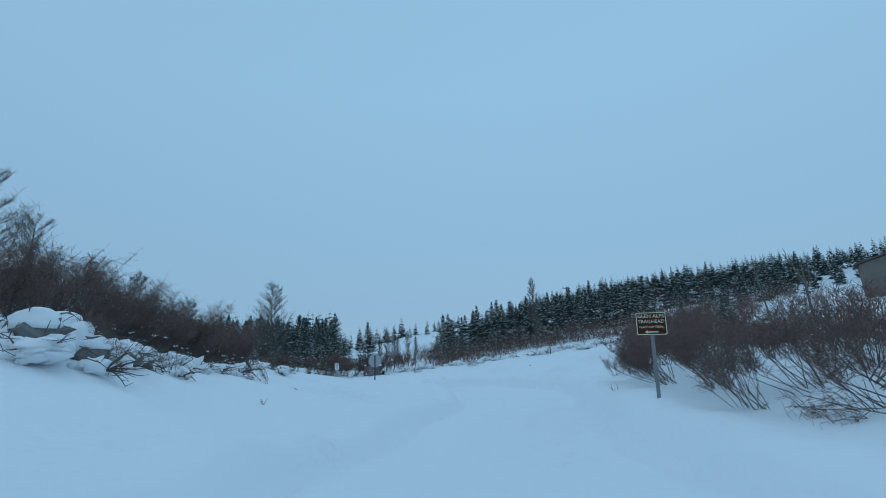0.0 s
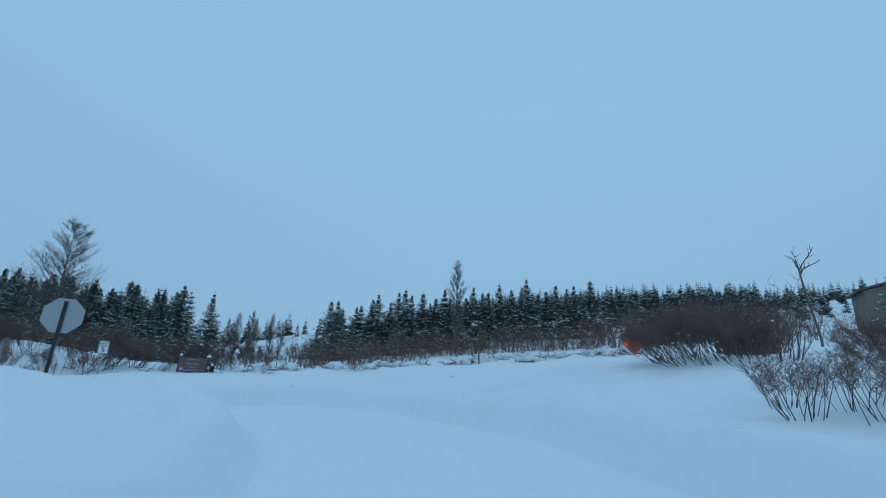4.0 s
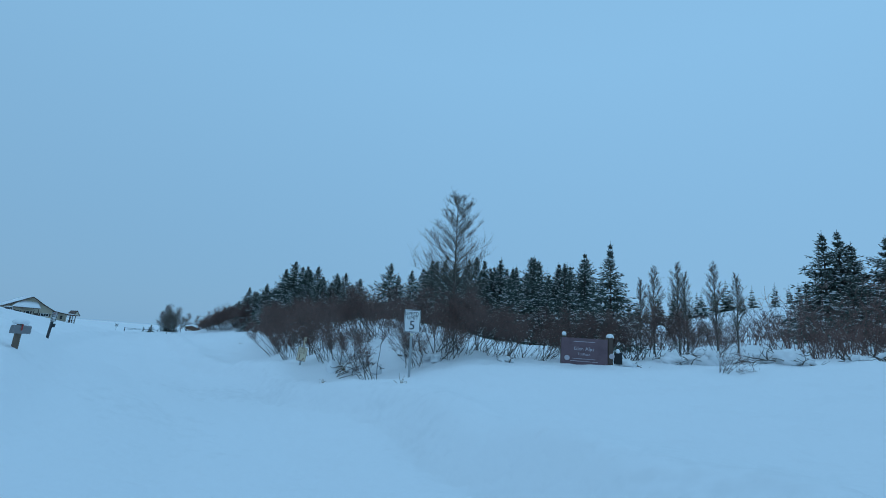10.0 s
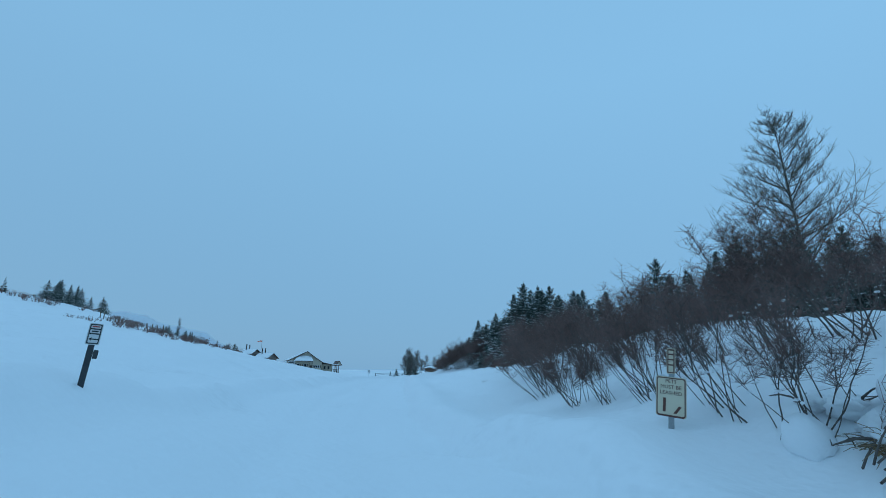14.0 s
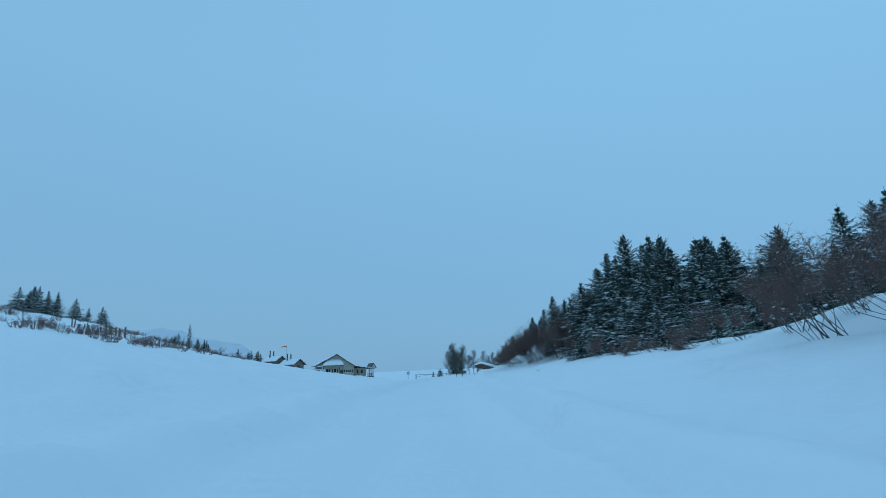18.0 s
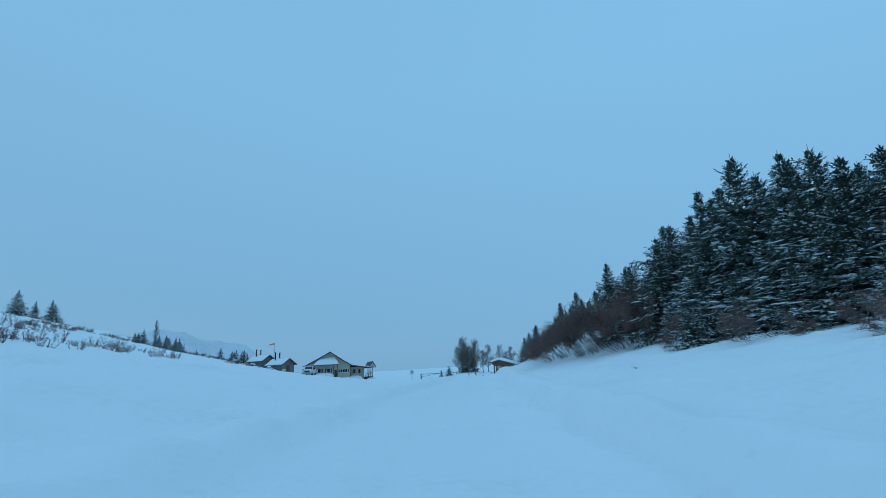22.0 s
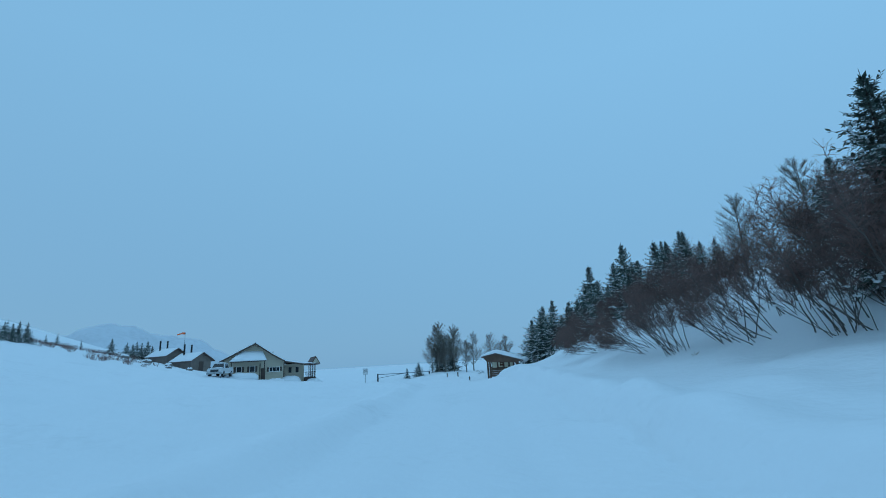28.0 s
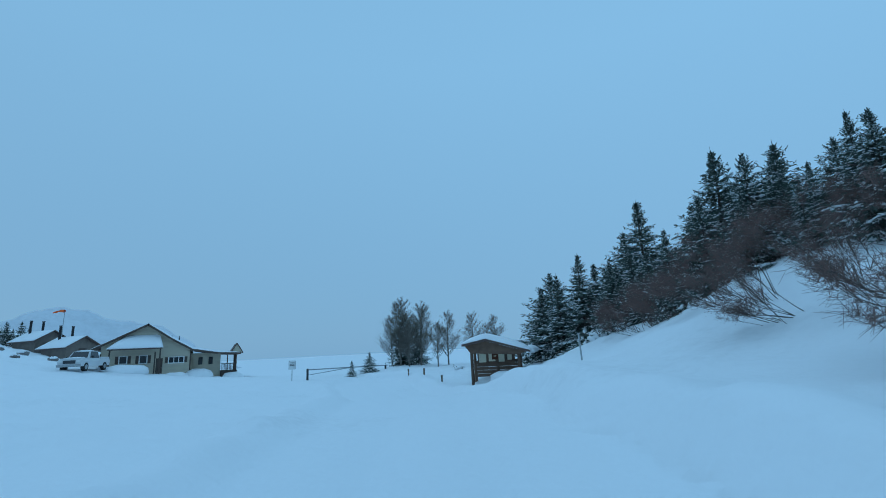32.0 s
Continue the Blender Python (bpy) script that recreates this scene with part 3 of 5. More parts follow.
for x, y, s, tl in [(2.7, 48.5, 0.4, 50), (-3.6, 49.5, 0.35, 55), (6.0, 6.6, 0.5, 70), (6.9, 7.6, 0.45, 62), (-14.6, 45.0, 0.5, 72), (-7.6, 19, 0.4, 60), (-9.0, 11.0, 0.45, 55), (-8.2, 13.6, 0.4, 62), (-24, 49.4, 0.5, 74), (8.0, 22.9, 0.36, 8), (8.4, 22.0, 0.38, 8), (8.9, 22.8, 0.36, 8), (9.0, 24.0, 0.38, 6), (8.6, 21.2, 0.36, 8), (9.3, 21.6, 0.36, 8), (-88, 76.6, 0.5, 66)]:
    put_alder(_r9, x, y, s, tl, _r9.uniform(0, 6.28), 0.02)


def spruce_meshes(seed, high, wide, steps, snowy, sprigs=9, power=0.8):
    """Trunk, close tiers of drooping boughs set with sprays of needles, and snow lying in pads along the boughs."""
    rng = random.Random(seed)
    wood, green, snow = Geo(), Geo(), Geo()
    sway = rng.uniform(-0.02, 0.02) * high
    wood.tube([(0, 0, -0.6), (sway * 0.3, 0, high * 0.3), (sway, 0.01, high * 0.7), (sway * 0.8, 0, high)], (0.016 * high, 0.012 * high, 0.006 * high, 0.008), 7)
    lumps = [rng.uniform(0.72, 1.25) for _ in range(7)]

    def spray(p, q, lg):
        up = Vector((rng.uniform(-0.5, 0.5), rng.uniform(-0.5, 0.5), 1))
        wd = q.cross(up).normalized() * lg * 0.15
        dip = Vector((0, 0, -0.14 * lg))
        base = len(green.v)
        green.v += [p, p + q * lg * 0.5 + wd + dip * 0.4, p + q * lg + dip, p + q * lg * 0.5 - wd + dip * 0.4, p + q * lg * 0.45 - Vector((0, 0, 0.22 * lg))]
        green.f += [(base, base + 1, base + 2, base + 3), (base, base + 4, base + 2)]

    for w in range(steps):
        t = max(0.0, (w + rng.uniform(-0.5, 0.5)) / steps)
        z = high * (0.01 + 0.95 * t)
        reach = wide * (1 - t) ** power * (1 - 0.4 * t ** 3) * min(1, 0.82 + t) * rng.uniform(0.8, 1.15) + 0.012 * high
        n = max(4, round(10 - 5 * t))
        turn = rng.uniform(0, 6.28)
        for b in range(n):
            a = turn + 2 * math.pi * (b + rng.uniform(-0.3, 0.3)) / n
            ln = reach * rng.uniform(0.5, 1.2) * lumps[int(a / 6.2832 * 7) % 7]
            d = Vector((math.cos(a), math.sin(a), rng.uniform(-0.35, 0.12) + 0.4 * t + 2.4 * t ** 6))
            line = bend(rng, (sway * t, 0, z), d, ln, 4, 0.07, 0.13)
            line[-1].z += 0.1 * ln
            wood.tube(line, taper(0.02, 0.005, 4), 3)
            side = Vector((-math.sin(a), math.cos(a), 0))
            for k in range(sprigs):
                u = 0.1 + 0.9 * (k + rng.random() * 0.8) / sprigs
                i = min(3, int(u * 4))
                p = line[i].lerp(line[i + 1], min(1.0, u * 4 - i))
                f = (line[i + 1] - line[i]).normalized()
                for sgn in (-1, 1):
                    q = (f * rng.uniform(0.4, 1.1) + side * sgn * rng.uniform(0.3, 1.0) + Vector((0, 0, rng.uniform(-0.8, 0.5)))).normalized()
                    spray(p, q, (0.13 + 0.17 * ln * (1 - 0.5 * u)) * rng.uniform(0.6, 1.35))
                if k > sprigs * 0.3 and rng.random() < snowy * (1 - 0.7 * t):
                    for _ in range(rng.choice((1, 2, 2))):
                        lg = (0.04 + 0.065 * ln) * rng.uniform(0.5, 1.6)
                        base = len(snow.v)
                        snow.blob((0, 0, 0), lg, lg * rng.uniform(0.25, 0.65), 0.02 + 0.16 * lg, rng.randint(0, 500), 3, 5, 0.7, -0.01)
                        aim = a + rng.uniform(-1.0, 1.0)
                        rot = Matrix.Rotation(aim, 4, "Z") @ Matrix.Rotation(-math.asin(max(-1, min(1, f.z))) + rng.uniform(0.0, 0.5), 4, "Y")
                        off = side * rng.uniform(-0.12, 0.12) * ln + Vector((0, 0, 0.03))
                        for j in range(base, len(snow.v)):
                            snow.v[j] = p + off + (rot @ snow.v[j])
            if t > 0.8:
                for _ in range(2):
                    spray(line[2], Vector((math.cos(a) * 0.5, math.sin(a) * 0.5, 1)).normalized(), 0.035 * high * rng.uniform(0.6, 1.2))
    return wood.mesh("trunk", TRUNK), green.mesh("needles", NEEDLE), snow.mesh("snow_on_boughs", SNOWCAP, True)


def spruce(seed, high, wide, steps, snowy, sprigs, label, group):
    ob = empty("spruce_tree", 0, 0, 0)
    t, g, s = spruce_meshes(seed, high, wide, steps, snowy, sprigs, 0.74 if high > 8 else 0.95)
    part("trunk", t, None, ob), part("crown", g, None, ob, "dark green drooping needles"), tagged(part("snow", s, None, ob, "white snow on the boughs"), kind="stuff")
    return tagged(ob, label, "tree", group)


SPRUCES = [spruce(31 + k, 10.0, (3.9, 3.4, 3.1, 4.3)[k], 40, 0.66, 9, "tall dark green spruce with snow on drooping boughs", "roadside spruces") for k in range(4)]
SMALL = [spruce(51 + k, 6.0, 2.3 + 0.25 * k, 28, 0.6, 6, "dark spruce with patches of snow on a wooded slope", "wooded slope spruces") for k in range(4)]
_tree_used = {}


def put_tree(pool, rng, x, y, s, fat=1.0, sink=0.1):
    ob = pool[rng.randrange(len(pool))]
    m = Matrix.Translation((x, y, ground(x, y) - sink)) @ Matrix.Rotation(rng.uniform(0, 6.28), 4, "Z") @ Matrix.Diagonal((s * fat * rng.uniform(0.9, 1.1), s * fat * rng.uniform(0.9, 1.1), s, 1))
    if ob.name in _tree_used:
        ob = copy_thing(ob, Matrix.Identity(4))
    _tree_used[ob.name] = True
    ob.matrix_basis = m
    return ob


def grove(seed, pool, n, x0, y0, x1, y1, deep, s0, s1):
    """n trees scattered in a belt from one point to another."""
    rng = random.Random(seed)
    length = math.hypot(x1 - x0, y1 - y0)
    px, py = -(y1 - y0) / length, (x1 - x0) / length
    for i in range(n):
        a, b = (i + rng.random()) / n, rng.uniform(-deep, deep)
        put_tree(pool, rng, x0 + (x1 - x0) * a + px * b, y0 + (y1 - y0) * a + py * b, rng.uniform(s0, s1))


# the big snowy clump beside the road, then the row up to the kiosk
_rng = random.Random(5)
for x, y, h in [(-57.0, 73.2, 8.2), (-60.4, 74.6, 10.4), (-54.0, 75.6, 8.6), (-49.4, 74.4, 7.2), (-63.6, 77.0, 10.6), (-58.2, 71.6, 6.8), (-52.8, 71.6, 7.6), (-48.2, 70.2, 4.8), (-45.0, 71.6, 4.8), (-62.7, 74.3, 11.2), (-60.6, 82.2, 10.5), (-58.5, 74.0, 9.6), (-55.0, 73.4, 8.4), (-65.8, 75.6, 9.6), (-57.5, 78.0, 9.6), (-52.0, 73.0, 7.4), (-51.0, 77.0, 8.4), (-48.5, 72.0, 6.2), (-61.8, 72.2, 6.2), (-64.8, 73.2, 7.2), (-56.5, 71.0, 6.0), (-50.5, 69.6, 6.4), (-68.3, 76.4, 7.6), (-46.3, 74, 5.6), (-43.5, 70.5, 4.4), (-67.2, 73.6, 5.2), (-59.3, 71.0, 5.2), (-53.4, 69.4, 5.0), (-47.2, 68.4, 4.0), (-62.0, 77.5, 11.0), (-55.2, 70.0, 4.2), (-60.8, 69.9, 3.6), (-64.2, 71.2, 4.4), (-51.5, 68.2, 3.8), (-74.4, 80.2, 10.6), (-72.6, 79.0, 10.0), (-71.0, 79.6, 10.4), (-69.6, 77.6, 9.4), (-67.2, 78.4, 11.2), (-68.6, 74.4, 6.4), (-66.0, 72.6, 5.0), (-70.4, 75.0, 6.6), (-49.2, 67.2, 3.4), (-46.0, 69.4, 4.0), (-56.4, 69.6, 4.6), (-50.2, 66.2, 2.4), (-53.6, 67.4, 2.6), (-57.4, 68.4, 3.0), (-61.3, 66.9, 1.6), (-62.6, 69.4, 2.8), (-47.0, 65.6, 2.0), (-44.6, 66.4, 2.8), (-42.6, 67.6, 3.0)]:
    put_tree(SPRUCES, _rng, x, y, (h + 2.5 - ground(x, y)) / 10, 1.2 if h > 8.5 else 1.4)
for x, y, top in [(-99.5, 88.6, 11.6), (-105.3, 89.8, 10.8), (-97.4, 90.2, 11.4), (-94.6, 90.6, 9.2), (-102.5, 91.0, 9.8), (-91.0, 88.0, 7.6), (-87.5, 86.5, 7.2), (-84, 84.5, 7.0), (-108.2, 91.6, 9.6), (-111.5, 91.8, 8.0), (-114.0, 92.5, 6.8), (-116.9, 92.0, 8.2), (-80.5, 82.0, 8.6), (-75.2, 74.0, 9.8), (-73.6, 74.6, 9.0), (-75.5, 76.8, 9.6), (-72.5, 77.0, 10.2), (-69.0, 73.4, 10.2), (-65.9, 74.6, 12.6), (-106.7, 88.8, 6.8), (-111.0, 86.2, 6.0), (-109.0, 86.0, 6.6), (-107.4, 86.4, 7.6), (-78.0, 77.6, 8.8), (-79.4, 80.0, 9.0), (-110, 89.6, 5.8), (-100.8, 91.8, 10.4), (-92.5, 91.5, 9.2), (-88, 90.5, 8.4), (-77.8, 80.6, 8.8), (-70.6, 75.4, 8.4), (-103.8, 88.6, 6.4), (-96, 87.4, 7.0)]:
    put_tree(SPRUCES, _rng, x, y, (top - ground(x, y)) / 10, 1.2)
grove(22, SPRUCES, 22, -84, 78.0, -94, 82.6, 1.3, 0.2, 0.33)
grove(24, SPRUCES, 26, -94, 82.6, -106, 87.8, 1.3, 0.24, 0.44)
# dark trees behind the alders along the slope
grove(6, SPRUCES, 12, -17, 68, -40, 71, 2.5, 0.62, 0.82)
grove(7, SPRUCES, 17, -19.5, 78, -42, 80, 3.0, 0.92, 1.1)
grove(8, SPRUCES, 18, -22, 92, -55, 91, 4, 1.0, 1.15)
put_tree(SMALL, _rng, -10.6, 60.9, 1.08)
put_tree(SPRUCES, _rng, 15.2, 25.6, 0.3), put_tree(SPRUCES, _rng, 16.2, 26.8, 0.27)
# the wooded ridge north-east
grove(11, SMALL, 36, 3, 73, 46, 60, 5.0, 0.28, 0.75)
grove(14, SMALL, 12, -2, 64, 14, 60, 1.8, 0.3, 0.7)
grove(15, SMALL, 12, -1, 70, 8, 66.5, 1.6, 0.85, 1.15)
grove(20, SMALL, 20, 8, 66.8, 27, 61, 2.2, 0.78, 1.14)
grove(12, SMALL, 10, -19, 64, -18, 76, 1.8, 0.75, 1.0)
# the hillside south-west
grove(16, SMALL, 9, -114, 9, -120, 12, 2, 0.45, 0.8)
grove(17, SMALL, 5, -140, 8, -146, 12, 2, 0.4, 0.75)
grove(18, SMALL, 14, -142, 26, -152, 31, 3, 0.25, 0.55)
grove(19, SMALL, 8, -170, 37, -176, 42, 3, 0.4, 0.65)


def far_forest(seed, label, belts):
    """Many small far trees as one mesh of boughs and one of snow."""
    rng = random.Random(seed)
    green, snow = Geo(), Geo()
    for n, x0, y0, x1, y1, deep, h0, h1 in belts:
        length = math.hypot(x1 - x0, y1 - y0)
        px, py = -(y1 - y0) / length, (x1 - x0) / length
        for i in range(n):
            a, b, h = (i + rng.random()) / n, rng.uniform(-deep, deep), rng.uniform(h0, h1)
            x, y = x0 + (x1 - x0) * a + px * b, y0 + (y1 - y0) * a + py * b
            z0 = ground(x, y)
            green.tube([(x, y, z0 - 0.3), (x, y, z0 + h)], (0.012 * h, 0.01), 3)
            for w in range(13):
                t = w / 13
                r = h * 0.27 * (1 - t) ** 0.85
                turn = rng.uniform(0, 6.28)
                for k in range(6):
                    aa = turn + k * 1.047 + rng.uniform(-0.3, 0.3)
                    ln = r * rng.uniform(0.6, 1.2)
                    p = Vector((x, y, z0 + h * (0.04 + 0.95 * t)))
                    q = Vector((math.cos(aa), math.sin(aa), rng.uniform(-0.45, 0.1) + 0.4 * t)) * ln
                    wd = Vector((-math.sin(aa), math.cos(aa), 0)) * ln * 0.42
                    g = snow if rng.random() < 0.22 else green
                    base = len(g.v)
                    lift = Vector((0, 0, 0.05)) if g is snow else Vector((0, 0, 0))
                    g.v += [p + lift, p + q * 0.6 + wd - Vector((0, 0, 0.12 * ln)) + lift, p + q + lift, p + q * 0.6 - wd - Vector((0, 0, 0.12 * ln)) + lift, p + q * 0.5 - Vector((0, 0, 0.3 * ln)) + lift]
                    g.f += [(base, base + 1, base + 2), (base, base + 2, base + 3), (base, base + 4, base + 2)]
    ob = new("far_spruce_forest", green.mesh("far_spruce_forest", NEEDLE))
    tagged(ob, label, "forest", kind="stuff")
    tagged(part("snow", snow, SNOWCAP, ob, "snow on far boughs"), kind="stuff")


far_forest(3, "dense dark spruce forest over the snowy ridge", [(240, 4, 97, 68, 80, 12, 2.4, 4.8), (200, 14, 114, 116, 95, 14, 3.0, 5.2), (90, 60, 140, 190, 110, 16, 3.0, 5.0), (30, -40, 128, -18, 142, 10, 4, 6.5), (60, -27, 104, -56, 104, 5, 10, 13), (220, 5, 86, 58, 72, 9, 1.8, 4.0), (70, 46, 66, 90, 60, 8, 2.0, 4.0), (80, 8, 82, 52, 68, 7.5, 2.2, 5.0), (10, -20, 132, 4, 134, 5, 3.0, 4.8), (8, -104, -3, -113, 3, 2, 1.5, 3.6), (8, -155, 20, -178, 30, 4, 1.5, 3.0)])


def bare_tree(seed, high, spread_, label, name="poplar_tree", limbs=26, r0=0.012, rise=(0.8, 1.7), lift=0.07):
    """A leafless tree: one or more rising leaders, limbs and a haze of fine shoots."""
    rng = random.Random(seed)
    wood, fine = Geo(), Geo()
    trunk = bend(rng, (0, 0, -0.4), (0, 0, 1), high + 0.4, 12, 0, 0.02)
    wood.tube(trunk, taper(r0 * high, 0.01, 12), 7)
    for i in range(limbs):
        u = 0.2 + 0.78 * (i + rng.random()) / limbs
        k = min(11, int(u * 12))
        p = trunk[k].lerp(trunk[k + 1], u * 12 - k)
        a = rng.uniform(0, 6.28)
        ln = high * spread_ * (1.12 - u) * min(1.0, 0.35 + 1.6 * u) * rng.uniform(0.75, 1.15) + 0.25
        limb = bend(rng, p, (math.cos(a), math.sin(a), rng.uniform(*rise)), ln, 6, -lift, 0.09)
        wood.tube(limb, taper(0.0045 * high * (1.1 - u) + 0.006, 0.004, 6), 4)
        for _ in range(12):
            q = limb[rng.randint(1, 6)]
            a2 = a + rng.uniform(-1.4, 1.4)
            tw = bend(rng, q, (math.cos(a2), math.sin(a2), rng.uniform(0.5, 1.8)), ln * rng.uniform(0.2, 0.45), 3, -0.05, 0.15)
            fine.tube(tw, taper(0.0007 * high + 0.003, 0.005, 3), 3)
            for _ in range(4):
                a3 = rng.uniform(0, 6.28)
                fine.tube(bend(rng, tw[rng.randint(1, 3)], (math.cos(a3), math.sin(a3), rng.uniform(0.4, 1.8)), ln * rng.uniform(0.08, 0.2) + 0.1, 2, 0, 0.2), (0.003 + 0.0003 * high, 0.005, 0.003), 3)
    ob = empty(name, 0, 0, 0)
    part("trunk", wood, GREYBARK, ob), tagged(part("crown", fine, GREYBARK, ob), kind="stuff")
    return tagged(ob, label, "tree", "leafless trees")


def stand(ob, x, y, rz=0.0, s=1.0):
    ob.matrix_basis = pose(x, y, ground(x, y), 0, 0, rz) @ Matrix.Scale(s, 4)
    return ob


BIG = stand(bare_tree(71, 13.2, 0.33, "tall leafless poplar rising over the alder thicket", limbs=110, r0=0.011, rise=(0.3, 0.85), lift=0.03), -24.7, 64.4)
tree = stand(bare_tree(72, 8.0, 0.26, "slender leafless poplar above the spruces", limbs=46, rise=(1.5, 3.0)), 10.8, 57.4)
for x, y, s, r in [(-6.6, 60.5, 0.5, 80), (-8.0, 59.6, 0.55, 200), (-5.4, 61.4, 0.55, 20), (-7.3, 62.0, 0.6, 140), (-4.4, 60.2, 0.46, 260), (-9.2, 61.6, 0.5, 310), (-144, 27.6, 0.6, 40)]:
    c = copy_thing(tree, Matrix.Identity(4))
    c.matrix_basis = pose(x, y, ground(x, y), 0, 0, r) @ Matrix.Scale(s, 4)
    tagged(c, "slender leafless tree standing in the snow")


def snag(seed, x, y, high, top):
    """A dead tree: one thin stem that forks into a few crooked bare limbs."""
    rng = random.Random(seed)
    wood = Geo()
    z0 = ground(x, y)
    stem = bend(rng, (0, 0, -0.3), (0, 0, 1), top - z0 - high * 0.62, 6, 0, 0.06)
    wood.tube(stem, taper(0.07, 0.045, 6), 6)
    for k in range(5):
        a = rng.uniform(0, 6.28)
        limb = bend(rng, stem[-1] - Vector((0, 0, rng.uniform(0, 0.25) * high)), (math.cos(a) * 0.7, math.sin(a) * 0.7, 1), high * rng.uniform(0.45, 0.75), 6, -0.03, 0.28)
        wood.tube(limb, taper(0.04, 0.014, 6), 5)
        for _ in range(3):
            a = rng.uniform(0, 6.28)
            wood.tube(bend(rng, limb[rng.randint(2, 5)], (math.cos(a), math.sin(a), rng.uniform(0.4, 1.4)), high * rng.uniform(0.1, 0.28), 3, -0.03, 0.3), taper(0.02, 0.009, 3), 4)
    ob = empty("dead_tree", x, y, z0)
    part("trunk", wood, GREYBARK, ob)
    return tagged(ob, "crooked dead tree with few bare limbs above the brush", "tree", "dead trees")


snag(81, 16.5, 21.0, 2.2, 7.17)
snag(84, 25.6, 37.0, 2.3, 10.82)
low = stand(bare_tree(73, 6.5, 0.42, "broad leafless tree on the snowy bank", limbs=52, r0=0.018, rise=(0.25, 1.1)), -16.2, 15.0, 0, 0.85)
for x, y, s, r in [(-17.5, 18.5, 0.8, 50), (-15.0, 22.0, 0.62, 100), (-15.5, 27, 0.6, 190), (-18.5, 13.0, 0.8, 250), (-15.2, 12.8, 0.7, 111), (-14.6, 18.6, 0.55, 20), (-131.0, 83.6, 0.95, 40), (-133.5, 85.0, 1.05, 90), (-129.0, 85.0, 0.85, 200), (-136, 86, 0.9, 10), (-127.0, 87.0, 0.75, 300), (-124.5, 88.5, 0.7, 30), (-130.2, 84.2, 0.75, 70), (-134.6, 84.0, 0.8, 130), (-132.2, 86.5, 0.95, 280), (-126, 85.4, 0.6, 333), (-121, 88, 0.5, 15), (-128.2, 83.4, 0.55, 95), (-123, 90, 0.62, 140), (-79, 77.6, 0.62, 60), (-83, 79.5, 0.55, 160), (-76, 77.5, 0.7, 222)]:
    c = copy_thing(low, Matrix.Identity(4))
    c.matrix_basis = pose(x, y, ground(x, y), 0, 0, r) @ Matrix.Scale(s, 4)
_rng = random.Random(8)
for x, y, s in [(-132.8, 84.4, 0.5), (-131.2, 85.6, 0.44), (-134.8, 85.8, 0.4), (-128.4, 79.5, 0.2), (-127.3, 77.5, 0.17)]:
    put_tree(SPRUCES, _rng, x, y, s)

# ---- signs and posts along the road ----
def flat_post(x, y, high, name, label, rz=0.0, lean=(0, 0), mat=None):
    """A sign's steel channel post, with its thing's empty at the snow."""
    ob = empty(name, x, y, ground(x, y), rz, *lean)
    g = Geo().box(-0.03, 0.0, -0.5, 0.03, 0.012, high, 0.003).box(-0.034, 0.0, -0.5, -0.022, 0.034, high, 0.003).box(0.022, 0.0, -0.5, 0.034, 0.034, high, 0.003)
    part("post", g, mat or STEEL, ob, "galvanised channel post")
    return tagged(ob, label, "sign")


def plate(parent, w, h, zc, mat, edge=None, y=-0.012, name="panel", r=0.03):
    """A thin sign plate with rounded corners and a border."""
    def outline(a, b, rr):
        pts = []
        for cx, cz, a0 in ((a - rr, b - rr, 0), (-a + rr, b - rr, 90), (-a + rr, -b + rr, 180), (a - rr, -b + rr, 270)):
            pts += [(cx + rr * math.cos(radians(a0 + d)), zc + cz + rr * math.sin(radians(a0 + d))) for d in (0, 30, 60, 90)]
        return pts
    p = part(name, Geo().prism(outline(w / 2, h / 2, r), y - 0.003, y), mat, parent)
    if edge:
        e = Geo()
        o, i = outline(w / 2 - 0.01, h / 2 - 0.01, r * 0.9), outline(w / 2 - 0.024, h / 2 - 0.024, r * 0.7)
        n = len(o)
        e.v = [Vector((a, y - 0.006, b)) for a, b in o + i]
        e.f = [(k, (k + 1) % n, n + (k + 1) % n, n + k) for k in range(n)]
        part("border", e, edge, p)
    return p


def facing(x, y, tx, ty):
    """The turn about z that makes a sign's face at (x, y) look towards (tx, ty)."""
    return math.degrees(math.atan2(ty - y, tx - x)) + 90


trail = flat_post(3.98, 9.3, 1.62, "trailhead_sign", "brown trailhead guide sign with cream lettering on a leaning post", facing(3.95, 9.3, 0.6, 0), (0, 2.5), CEDAR)
p = plate(trail, 0.57, 0.46, 1.41, BROWN, CREAM)
for text, size, z in (("GLEN ALPS", 0.1, 1.555), ("TRAILHEAD", 0.094, 1.45), ("FLATTOP TRAIL", 0.064, 1.34)):
    lettering(text, size, 0, -0.017, z, CREAM, p)
part("arrow", Geo().prism([(x, z - 0.11) for x, z in ((-0.13, 1.355), (-0.08, 1.388), (-0.08, 1.366), (0.12, 1.366), (0.12, 1.344), (-0.08, 1.344), (-0.08, 1.322))], -0.02, -0.016), CREAM, p, "cream arrow")

stop = flat_post(-4.6, 28.9, 1.62, "stop_sign", "octagonal stop sign seen from its plain grey back", facing(-4.6, 28.9, -12, 60), (0, 0), DARKSTEEL)
oct_ = [(0.38 / math.cos(radians(22.5)) * math.cos(radians(22.5 + 45 * k)), 1.3 + 0.38 / math.cos(radians(22.5)) * math.sin(radians(22.5 + 45 * k))) for k in range(8)]
p = part("panel", Geo().prism(oct_, -0.014, -0.011), RED, stop)
part("backing", Geo().prism(oct_, -0.0105, -0.008), STEEL, stop, "bare aluminium back")

